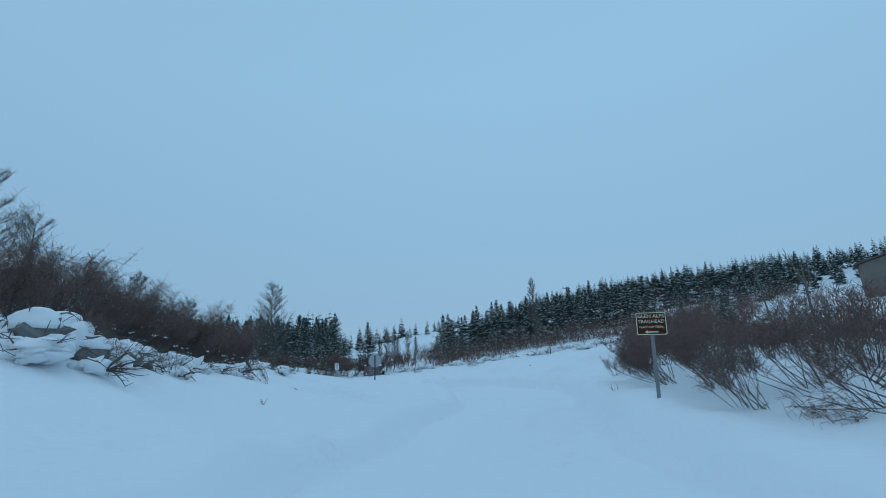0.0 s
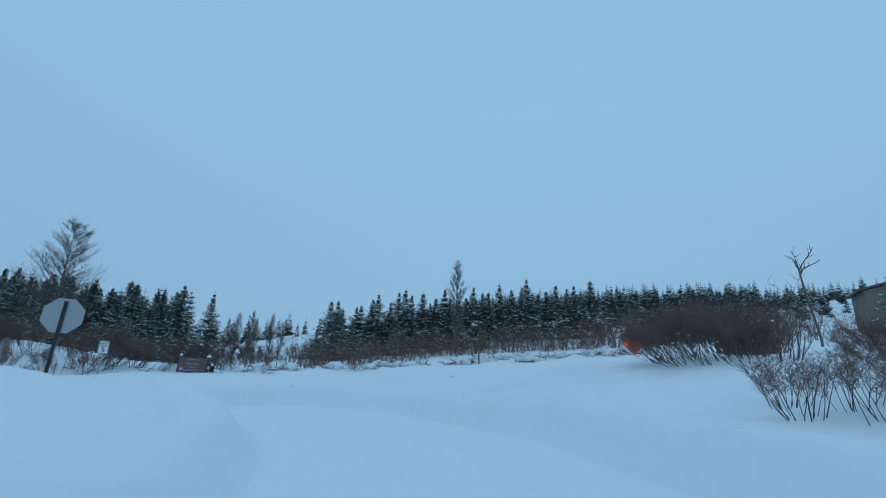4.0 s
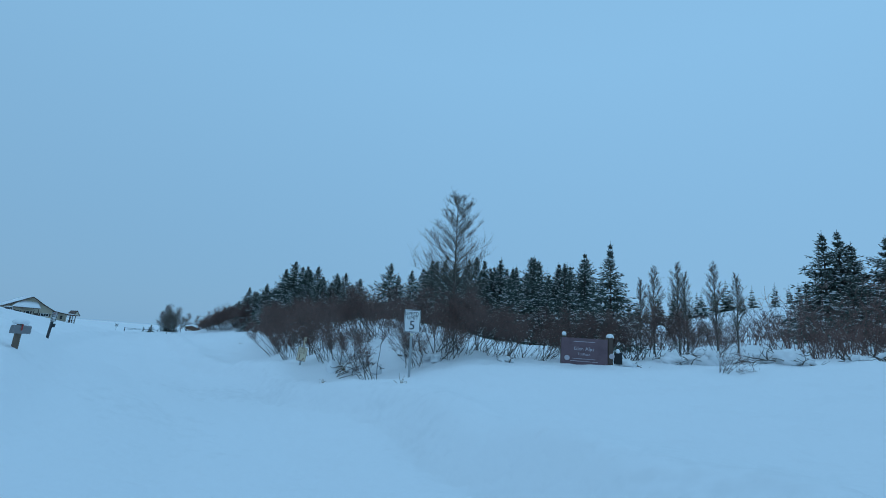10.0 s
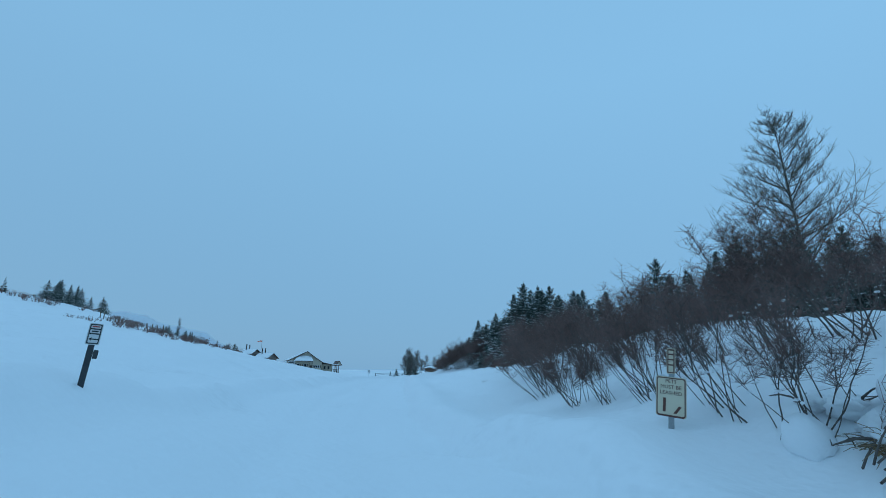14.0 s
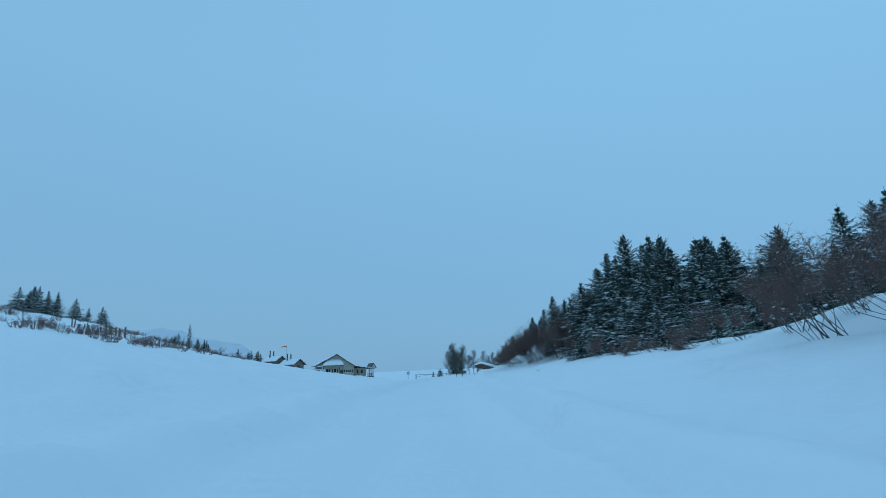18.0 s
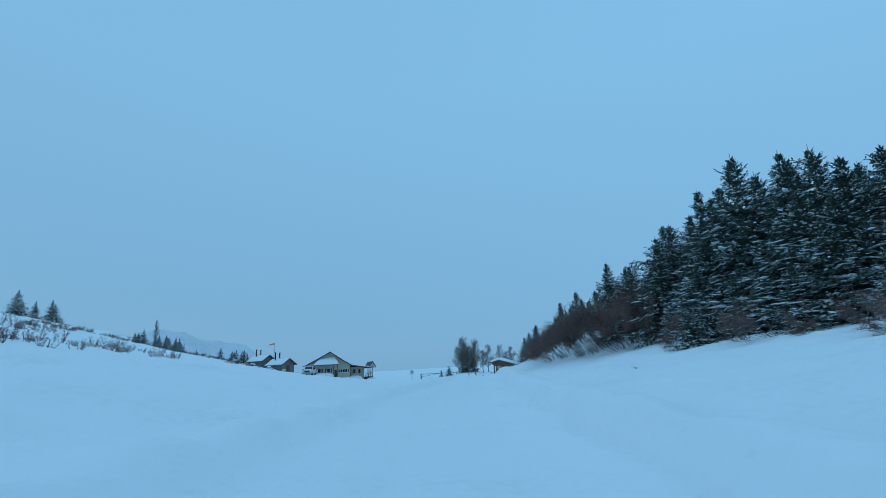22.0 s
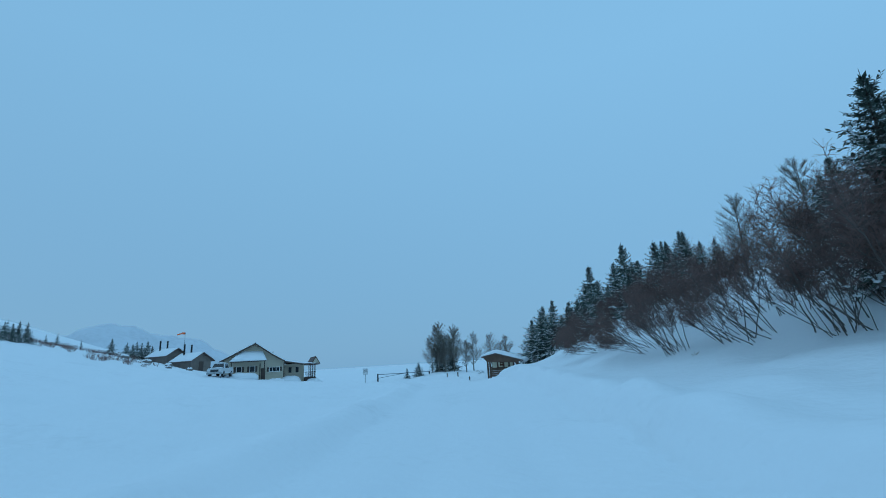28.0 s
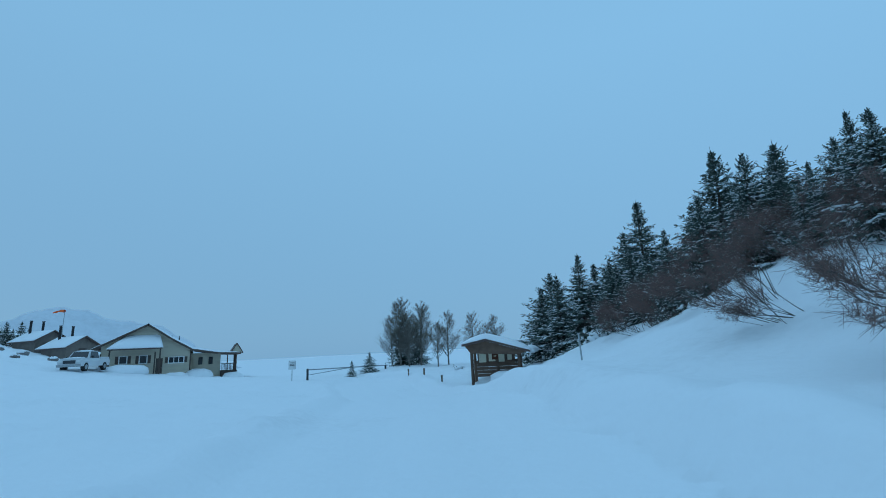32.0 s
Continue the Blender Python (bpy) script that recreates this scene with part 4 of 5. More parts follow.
speed = flat_post(-10.5, 43.9, 1.85, "speed_limit_sign", "white speed limit 5 sign on a steel post", facing(-10.5, 43.9, 0.5, 33.0), (0, -1.5))
p = plate(speed, 0.46, 0.64, 1.55, WHITE, BLACK)
lettering("SPEED", 0.14, 0, -0.017, 1.75, BLACK, p), lettering("LIMIT", 0.14, 0, -0.017, 1.635, BLACK, p), lettering("5", 0.36, 0, -0.017, 1.42, BLACK, p)
part("reflector", Geo().prism([(-0.035, 1.14), (0.035, 1.14), (0.035, 1.2), (-0.035, 1.2)], -0.008, -0.002), CREAM, speed, "small amber tag")

pets = flat_post(-16.95, 44.85, 1.05, "leash_sign", "faded buff leash rule sign with dark lettering below a narrow strip", facing(-16.95, 44.85, -13, 37), (0, 6))
p = plate(pets, 0.38, 0.52, 0.42, BUFF, INK)
for text, z in (("PETS", 0.62), ("MUST BE", 0.545), ("LEASHED", 0.47)):
    lettering(text, 0.068, 0, -0.017, z, INK, p)
part("pictogram", Geo().prism([(-0.1, 0.22), (-0.065, 0.22), (-0.06, 0.4), (-0.095, 0.4)], -0.02, -0.016).prism([(0.03, 0.21), (0.07, 0.21), (0.13, 0.3), (0.1, 0.31)], -0.02, -0.016), INK, p, "dark pictogram")
part("line", Geo().prism([(-0.16, 0.16), (0.16, 0.16), (0.16, 0.175), (-0.16, 0.175)], -0.02, -0.016), INK, p)
q = plate(pets, 0.11, 0.34, 0.89, BUFF, INK, -0.014, "notice_strip", 0.01)
for z in (1.03, 0.97, 0.9, 0.83):
    part("line", Geo().prism([(-0.03, z), (0.03, z), (0.03, z + 0.018), (-0.03, z + 0.018)], -0.023, -0.018), INK, q)

work = flat_post(19.1, 43.6, 0.75, "road_work_sign", "orange diamond road work sign standing in a snowbank", facing(19.1, 43.6, 3.2, 22))
dia = [(0.64, 0.7), (0, 1.34), (-0.64, 0.7), (0, 0.06)]
p = part("panel", Geo().prism(dia, -0.018, -0.012), ORANGE, work)
for text, z in (("ROAD", 0.84), ("WORK", 0.66), ("AHEAD", 0.48)):
    lettering(text, 0.17, 0, -0.022, z, BLACK, p)

board = empty("entrance_board", -8.5, 51.5, ground(-8.5, 51.5) - 0.05, facing(-8.5, 51.5, -2.5, 33.5))
tagged(board, "mauve-brown park entrance board half buried in snow, snow on top", "sign")
for sx in (-0.78, 0.86):
    part("post", Geo().box(sx - 0.1, 0.02, -0.6, sx + 0.1, 0.24, 1.1, 0.015), WOOD, board)
p = part("panel", Geo().box(-0.85, -0.05, -0.02, 0.85, 0.018, 1.02, 0.012), BOARD, board)
lettering("Glen Alps", 0.19, 0, -0.056, 0.62, BOARDTEXT, p), lettering("Trailhead", 0.12, 0, -0.056, 0.42, BOARDTEXT, p)
for z, w in ((0.88, 0.4), (0.24, 0.42), (0.15, 0.5)):
    part("line", Geo().prism([(-w, z), (w, z), (w, z + 0.018), (-w, z + 0.018)], -0.057, -0.052), BOARDTEXT, p)
part("emblem", Geo().tube([(-0.62, -0.058, 0.26), (-0.62, -0.052, 0.26)], (0.1, 0.1), 14, True), BOARDTEXT, p, "pale round emblem")
part("edge_board", Geo().box(0.88, -0.04, 0.05, 1.04, 0.015, 1.12, 0.012), TRIM, board, "dark upright edge board")
part("side_panel", Geo().box(1.07, -0.02, 0.15, 1.36, 0.06, 0.58, 0.015), BLACK, board, "dark side panel with a small round badge")
part("badge", Geo().tube([(1.0, -0.06, 0.42), (1.0, -0.043, 0.42)], (0.1, 0.1), 14, True), BOARDTEXT, board)
for sx, r in ((-0.76, 0.09), (0.93, 0.15), (1.2, 0.09)):
    part("snow_cap", Geo().blob((sx, 0.06, 1.14 if sx < 1 else 0.6), r, 0.13, 0.11, 3, 6, 10, 0.2, -0.05), SNOWCAP, board, "white snow cap", True)

box_post = empty("mailbox", -12.3, 35.85, ground(-12.3, 35.85) - 0.18, 20, s=0.52)
tagged(box_post, "grey mailbox on a wooden post capped with snow", "mailbox")
part("post", Geo().box(-0.07, -0.07, -0.5, 0.07, 0.07, 1.15, 0.01), WOOD, box_post)
arch = [(0.09 * math.cos(radians(a)), 0.98 + 0.09 * math.sin(radians(a))) for a in range(0, 181, 20)] + [(-0.09, 0.8), (0.09, 0.8)]
mb = part("box", Geo().prism([(x + 0.17, z) for x, z in arch], -0.3, 0.2), CEDAR, box_post)
part("flag", Geo().box(0.265, -0.1, 0.9, 0.275, -0.06, 1.1), RED, mb)
part("snow_cap", Geo().blob((0.08, -0.04, 1.16), 0.2, 0.24, 0.13, 5, 6, 10, 0.2, -0.06), SNOWCAP, box_post, "rounded snow cap", True)


def stake(x, y, high, w, label, lean=0.0, mat=None):
    ob = empty("marker_post", x, y, ground(x, y), 15 * x, lean, lean * 0.5)
    g = Geo().box(-w, -w * 0.6, -0.5, w, w * 0.6, high, 0.006)
    part("post", g, mat or WOOD, ob)
    part("tip", Geo().box(-w * 1.1, -w * 0.7, high - 0.16, w * 1.1, w * 0.7, high + 0.01, 0.004), mat or WOOD, ob)
    return tagged(ob, label, "post", "snow marker posts")


stake(10.1, 47.2, 1.1, 0.045, "thin leaning marker post in the snow", 4)
for px_, py_ in ((-120.2, 80.0), (-117.9, 80.3), (-115.6, 80.6)):
    stake(px_, py_, 0.45, 0.06, "short dark post stub in the snow")
stake(-97.4, 76.6, 0.85, 0.03, "thin grey marker post in the snow", 2, STEEL)

rule = flat_post(-19.55, 37.75, 0.74, "parking_sign", "narrow white parking rule sign on a leaning grey-green post", facing(-19.4, 37.6, -12, 39.2), (0, 3), DARKSTEEL)
p = plate(rule, 0.15, 0.27, 0.645, WHITE, DARKSTEEL, -0.012, "panel", 0.015)
for z, w in ((0.73, 0.04), (0.7, 0.05), (0.67, 0.035), (0.64, 0.05)):
    part("line", Geo().prism([(-w, z), (w, z), (w, z + 0.015), (-w, z + 0.015)], -0.021, -0.016), RED if z > 0.72 else BLACK, p)
part("arrow", Geo().prism([(-0.05, 0.58), (-0.02, 0.6), (-0.02, 0.587), (0.05, 0.587), (0.05, 0.573), (-0.02, 0.573), (-0.02, 0.56)], -0.021, -0.016), BLACK, p, "black arrow")
part("box", Geo().box(0.036, -0.03, 0.34, 0.09, 0.03, 0.45, 0.008), DARKSTEEL, rule, "small grey box on the post")

far_sign = flat_post(-131.2, 73.0, 1.45, "parking_sign", "small pale sign on a post before the gate", facing(-131.2, 73, -86, 66))
p = plate(far_sign, 0.62, 0.78, 1.45, WHITE, DARKSTEEL)
for z in (1.62, 1.5, 1.38):
    part("line", Geo().prism([(-0.2, z), (0.2, z), (0.2, z + 0.05), (-0.2, z + 0.05)], -0.022, -0.016), DARKSTEEL, p)

gate = empty("swing_gate", -128.0, 73.8, ground(-128.0, 73.8) - 0.05, 96)
tagged(gate, "long low steel barrier gate closed across the snow", "gate")
part("post", Geo().tube([(0, 0, -0.4), (0, 0, 1.0)], (0.09, 0.09), 10, True), DARKSTEEL, gate)
part("post", Geo().tube([(7.4, 0, -0.6), (7.4, 0, 0.9)], (0.09, 0.09), 10, True), DARKSTEEL, gate)
part("rail", Geo().tube([(0, 0, 0.9), (7.4, 0, 0.85)], (0.05, 0.05), 8, True), STEEL, gate)
part("rail", Geo().tube([(0, 0, 0.45), (3.7, 0, 0.84)], (0.035, 0.035), 8, True), STEEL, gate)

# ---- kiosk ----
def snow_slab(outline, y0, y1, seed, thick=0.28):
    """Snow lying on a roof: follows the outline (x, z) with soft rounded rims."""
    g = Geo()
    n, m = len(outline), 9
    for j in range(m + 1):
        y = y0 + (y1 - y0) * j / m
        for k, (x, z) in enumerate(outline):
            edge = min(k, n - 1 - k, j, m - j)
            t = thick * (0.25, 0.8, 1.0)[min(2, edge)]
            t *= 1 + 0.25 * noise.noise(Vector((x * 0.7 + seed, y * 0.7, z)))
            g.v.append(Vector((x, y, z + t)))
    for j in range(m + 1):
        y = y0 + (y1 - y0) * j / m
        g.v += [Vector((x, y, z + 0.004)) for x, z in outline]
    o = (m + 1) * n
    for j in range(m):
        for k in range(n - 1):
            a = j * n + k
            g.f += [(a, a + n, a + n + 1, a + 1), (o + a, o + a + 1, o + a + n + 1, o + a + n)]
        g.f += [(j * n, o + j * n, o + j * n + n, j * n + n), (j * n + n - 1, j * n + 2 * n - 1, o + j * n + 2 * n - 1, o + j * n + n - 1)]
    for k in range(n - 1):
        g.f += [(k, k + 1, o + k + 1, o + k), (m * n + k, o + m * n + k, o + m * n + k + 1, m * n + k + 1)]
    return g


def line_points(pts, step=0.5):
    out = []
    for (x0, z0), (x1, z1) in zip(pts[:-1], pts[1:]):
        n = max(1, round(math.hypot(x1 - x0, z1 - z0) / step))
        out += [(x0 + (x1 - x0) * i / n, z0 + (z1 - z0) * i / n) for i in range(n)]
    return out + [pts[-1]]


kiosk = empty("information_kiosk", -111.0, 82.2, ground(-112, 81) + 0.05, facing(-111.0, 82.2, -86, 62), s=0.93)
tagged(kiosk, "timber trail information kiosk with snow on its gabled roof", "kiosk")
for sx in (-1.55, 0.0, 1.55):
    for sy in (-0.7, 0.7):
        if sx or sy > 0:
            part("post", Geo().tube([(sx, sy, -0.5), (sx, sy, 2.35 + (0.3 if sx < 0 else -0.25 if sx > 0 else 0.35))], (0.11, 0.1), 9, True), LOG, kiosk)
for z in np.arange(0.35, 1.45, 0.22):
    part("plank", Geo().box(-1.5, 0.62, z, 1.5, 0.68, z + 0.205, 0.008), LOG, kiosk)
p = part("notice_board", Geo().box(-1.35, 0.5, 1.05, 1.2, 0.6, 2.1, 0.01), LOG, kiosk)
for x, z, w, h in ((-1.0, 1.3, 0.5, 0.6), (-0.35, 1.35, 0.45, 0.5), (0.3, 1.3, 0.4, 0.6), (0.85, 1.4, 0.3, 0.4)):
    part("notice", Geo().box(x - w / 2, 0.485, z, x + w / 2, 0.497, z + h), CREAM, p)
part("hanging_sign", Geo().box(-0.2, -0.86, 1.5, 0.2, -0.82, 2.1, 0.01), BROWN, kiosk, "brown sign with pale symbol")
part("symbol", Geo().prism([(-0.08, 1.85), (0.08, 1.85), (0.08, 1.89), (-0.08, 1.89)], -0.87, -0.862).prism([(-0.08, 1.7), (0.08, 1.7), (0.08, 1.74), (-0.08, 1.74)], -0.87, -0.862), CREAM, kiosk)
kroof = [(-2.1, 2.55), (-0.5, 2.85), (2.3, 2.0)]
part("roof", Geo().prism(kroof + [(2.3, 1.88), (-0.5, 2.72), (-2.1, 2.43)], -1.25, 1.35), ROOF, kiosk)
part("gable_panel", Geo().prism([(-1.95, 2.44), (-0.5, 2.70), (2.1, 1.93), (1.55, 1.75), (-1.55, 1.95)], -1.0, -0.95), LOG, kiosk)
part("snow_on_roof", snow_slab(line_points(kroof), -1.35, 1.45, 3, 0.36), SNOWCAP, kiosk, "thick snow on the roof", True)
part("snow_overhang", Geo().blob((2.35, 0.2, 2.05), 0.42, 0.8, 0.3, 8, 6, 10, 0.4), SNOWCAP, kiosk, "curled snow at the eave", True)
drift = part("drift", Geo().blob((0.9, -1.1, 0.1), 1.5, 0.8, 0.65, 6, 7, 14, 0.35), SNOWCAP, kiosk, "snow drifted against the front", True)

# ---- lodge ----
def window(parent, x, y, z, w, h, panes=1, mat=None):
    """A framed window on a wall that looks to -y: frame, panes, sill."""
    f = Geo()
    t = 0.07
    f.box(x - w / 2 - t, y - 0.05, z - t, x + w / 2 + t, y + 0.01, z).box(x - w / 2 - t, y - 0.05, z + h, x + w / 2 + t, y + 0.01, z + h + t)
    for k in range(panes + 1):
        c = x - w / 2 + w * k / panes
        f.box(c - t / 2 - (t / 2 if k == 0 else 0), y - 0.05, z, c + t / 2 + (t / 2 if k == panes else 0), y + 0.01, z + h)
    win = part("window", f, mat or WHITE, parent)
    for k in range(panes):
        a = x - w / 2 + w * k / panes + t / 2
        part("pane", Geo().box(a, y - 0.025, z, a + w / panes - t, y - 0.015, z + h), GLASS, win)
    part("sill", Geo().box(x - w / 2 - t - 0.03, y - 0.09, z - t - 0.04, x + w / 2 + t + 0.03, y + 0.01, z - t - 0.003), mat or WHITE, win)
    for sx in (-1, 1):
        part("shutter", Geo().box(x + sx * (w / 2 + t + 0.16) - 0.15, y - 0.04, z - 0.03, x + sx * (w / 2 + t + 0.16) + 0.15, y, z + h + 0.03, 0.006), TRIM, win)
    return win


HX, HY = -148.8, 59.8
hz0 = 0.75
lodge = empty("lodge", HX, HY, hz0, 90)
tagged(lodge, "tan timber lodge with brown trim and a long snowy roof", "house")
# local x runs along the gable front (to the right seen from the road), -y looks at the road
front = [(-4.3, -0.6), (-4.3, 3.55), (0.0, 5.75), (4.4, 2.75), (4.4, -0.6)]
part("wall", Geo().prism(front, 0.0, 9.0), TAN, lodge)
for k in range(26):
    z = -0.2 + k * 0.22
    w0 = -4.3 if z < 3.5 else -4.3 + (z - 3.5) / 2.2 * 4.3
    w1 = 4.4 if z < 2.75 else 4.4 - (z - 2.75) / 3.0 * 4.4
    if w1 - w0 > 0.4:
        part("siding_board", Geo().box(w0 + 0.05, -0.022, z, w1 - 0.05, 0.0, z + 0.2), TAN, lodge)
part("wing", Geo().box(4.4, 1.2, -0.8, 7.6, 8.2, 2.35), TAN, lodge, "low side wing")
roof_r = [(-0.05, 5.88), (2.5, 4.1), (4.6, 2.85), (7.2, 2.35), (9.8, 2.2)]
roof_l = [(-5.1, 3.2), (0.05, 5.88)]
part("roof", Geo().prism(roof_r + [(x, z - 0.16) for x, z in roof_r[::-1]], -0.7, 9.5), ROOF, lodge)
part("roof", Geo().prism(roof_l + [(x, z - 0.16) for x, z in roof_l[::-1]], -0.7, 9.5), ROOF, lodge)
part("fascia", Geo().prism(roof_r[:4] + [(x, z - 0.24) for x, z in roof_r[:4][::-1]], -0.74, -0.705), TRIM, lodge)
part("fascia", Geo().prism(roof_l + [(x, z - 0.24) for x, z in roof_l[::-1]], -0.74, -0.705), TRIM, lodge)
part("snow_on_roof", snow_slab(line_points(roof_r, 0.7), -0.75, 9.6, 1, 0.22), SNOWCAP, lodge, "thick snow on the roof", True)
part("snow_on_roof", snow_slab(line_points(roof_l, 0.7), -0.75, 9.6, 2, 0.22), SNOWCAP, lodge, "thick snow on the roof", True)
# lean-to roof across the front
aw = [(-3.2, 2.5), (1.7, 2.5)]
ag = Geo()
ag.v = [Vector(p) for p in ((-3.5, -1.5, 3.1), (1.6, -1.5, 3.1), (1.2, 0, 4.45), (-2.3, 0, 4.45), (-3.5, -1.5, 2.97), (1.6, -1.5, 2.97), (1.2, 0, 4.32), (-2.3, 0, 4.32))]
ag.f = [(0, 1, 2, 3), (7, 6, 5, 4), (0, 4, 5, 1), (1, 5, 6, 2), (2, 6, 7, 3), (3, 7, 4, 0)]
part("porch_roof", ag, ROOF, lodge, "lean-to porch roof")
sg = Geo()
N, M = 12, 6
for lay in (0, 1):
    for j in range(M + 1):
        for k in range(N + 1):
            u, v = k / N, j / M
            x = (-3.6 + 1.3 * v) + u * (5.3 - 1.8 * v)
            e = min(1.0, 4 * min(u, 1 - u, v * 0.8 + 0.02, 1.05 - v))
            sg.v.append(Vector((x, -1.6 + 1.6 * v, 3.11 + 1.35 * v + (0.05 + 0.28 * e ** 0.5 if lay == 0 else 0.004))))
o = (N + 1) * (M + 1)
for j in range(M):
    for k in range(N):
        a = j * (N + 1) + k
        sg.f += [(a, a + 1, a + N + 2, a + N + 1), (o + a, o + a + N + 1, o + a + N + 2, o + a + 1)]
    for a in (j * (N + 1), j * (N + 1) + N):
        sg.f.append((a, a + N + 1, o + a + N + 1, o + a))
for k in range(N):
    for a in (k, M * (N + 1) + k):
        sg.f.append((a, o + a, o + a + 1, a + 1))
part("snow_on_porch_roof", sg, SNOWCAP, lodge, "deep white snow on the porch roof", True)
for x in (-3.3, 1.4):
    part("porch_post", Geo().box(x - 0.07, -1.4, -0.8, x + 0.07, -1.26, 2.97, 0.01), TRIM, lodge)
window(lodge, -2.2, -0.03, 1.55, 0.7, 0.75)
window(lodge, -0.3, -0.03, 1.5, 0.7, 0.8)
window(lodge, 2.95, -0.03, 1.4, 1.5, 0.6, 3)
dr = part("door", Geo().box(0.95, -0.05, -0.3, 1.6, -0.025, 1.95, 0.006), TRIM, lodge, "dark door")
part("door_handle", Geo().tube([(1.5, -0.09, 0.85), (1.5, -0.09, 0.98)], (0.02, 0.02), 8, True), STEEL, dr)
for x in (-4.3, 4.36, 0.8):
    part("corner_trim", Geo().box(x - 0.06, -0.05, -0.6, x + 0.08, -0.024, 2.7), TRIM, lodge)
for x in (5.2, 6.3):
    part("wing_window", Geo().box(x, 1.13, 1.0, x + 0.45, 1.19, 1.85, 0.004), GLASS, lodge)
# covered end porch
part("deck", Geo().box(7.65, 0.6, -0.7, 9.5, 6.0, 0.12, 0.01), TRIM, lodge)
for y in (0.75, 3.2, 5.7):
    part("porch_post", Geo().box(9.25, y, 0.1, 9.4, y + 0.14, 2.1, 0.01), TRIM, lodge)
part("porch_post", Geo().box(8.3, 0.75, 0.1, 8.42, 0.87, 2.1, 0.01), TRIM, lodge)
for k in range(12):
    part("baluster", Geo().box(7.75 + k * 0.14, 0.68, 0.12, 7.80 + k * 0.14, 0.72, 0.92), TRIM, lodge)
part("handrail", Geo().box(7.65, 0.64, 0.92, 9.45, 0.76, 1.0, 0.008), TRIM, lodge)
part("porch_gable", Geo().prism([(8.7, 2.2), (9.35, 3.25), (10.0, 2.2)], 0.2, 6.3), TAN, lodge)
part("porch_gable_roof", Geo().prism([(8.6, 2.2), (9.35, 3.42), (10.1, 2.2), (10.02, 2.14), (9.35, 3.28), (8.68, 2.14)], 0.05, 6.5), ROOF, lodge)
for x, y in ((1.2, 2.0), (1.7, 3.0), (2.2, 2.6), (2.9, 4.0)):
    part("roof_vent", Geo().tube([(x, y, 4.6), (x, y, 5.75 - 0.62 * x)], (0.06, 0.06), 8, True), DARKSTEEL, lodge)
for k, (x, y, rx, ry, rz_) in enumerate(((-2.0, -2.3, 2.6, 1.0, 0.75), (5.4, -0.4, 1.7, 1.1, 0.85), (9.0, -0.3, 1.2, 0.9, 0.55), (3.0, -1.6, 1.3, 0.8, 0.4))):
    d_ = new("snow_drift", Geo().blob((0, 0, 0), rx, ry, rz_, 20 + k, 8, 16, 0.35).mesh("snow_drift", SNOWCAP, True))
    d_.matrix_basis = lodge.matrix_basis @ Matrix.Translation((x, y, ground(HX - y, HY + x) - hz0))
    tagged(d_, "rounded snow drift beside the lodge", "snow", "lodge snow drifts")

# ---- toilet huts with vent stacks ----
def hut(x, y, rz, s, label):
    z = ground(x, y)
    ob = empty("toilet_hut", x, y, z - 0.2, rz, s=s)
    tagged(ob, label, "hut", "toilet huts")
    g = [(-2.0, -0.4), (-2.0, 2.3), (0.0, 3.5), (2.0, 2.3), (2.0, -0.4)]
    part("wall", Geo().prism(g, 0, 4.6), GREYWALL, ob)
    for sgn in (-1, 1):
        r = [(0.0, 3.62), (sgn * 2.5, 2.12)]
        part("roof", Geo().prism(r + [(a, b - 0.14) for a, b in r[::-1]], -0.5, 5.0), ROOF, ob)
        rr = line_points(r, 0.5)
        part("snow_on_roof", snow_slab(rr if sgn > 0 else rr[::-1], -0.55, 5.05, 4 + sgn, 0.25), SNOWCAP, ob, "snow on the roof", True)
    part("door", Geo().box(-0.5, -0.05, 0.0, 0.45, -0.005, 2.0, 0.006), TRIM, ob)
    for a, b in ((-0.9, 3.2), (0.9, 3.6)):
        st = part("vent_stack", Geo().tube([(a, b, 2.6), (a, b, 5.0)], (0.16, 0.15), 10, True), BLACK, ob, "black vent stack")
        part("cap", Geo().tube([(a, b, 5.03), (a, b, 5.12)], (0.2, 0.2), 10, True), BLACK, st)
    return ob


hut(-160.4, 51.6, 135, 0.98, "brown-grey toilet hut with black vent stacks and a snowy roof")
hut(-165.2, 47.2, 135, 0.95, "brown-grey toilet hut partly behind its neighbour, snow on roof")
for k, (x, y, r) in enumerate(((-154, 47.5, 0.7), (-153.0, 50.5, 0.6), (-158, 44, 0.8), (-150, 48.0, 0.5), (-162, 40, 0.9))):
    ob = empty("snowy_boulder", x, y, ground(x, y))
    part("rock", Geo().blob((0, 0, r * 0.1), r, r * 0.8, r * 0.6, 40 + k, 6, 10, 0.5), ROCK, ob)
    part("snow_cap", Geo().blob((0, 0, r * 0.35), r * 0.95, r * 0.78, r * 0.45, 50 + k, 6, 10, 0.25, -0.02), SNOWCAP, ob, "", True)
    tagged(ob, "grey boulder under a thick cap of snow", "boulder", "snowy boulders")

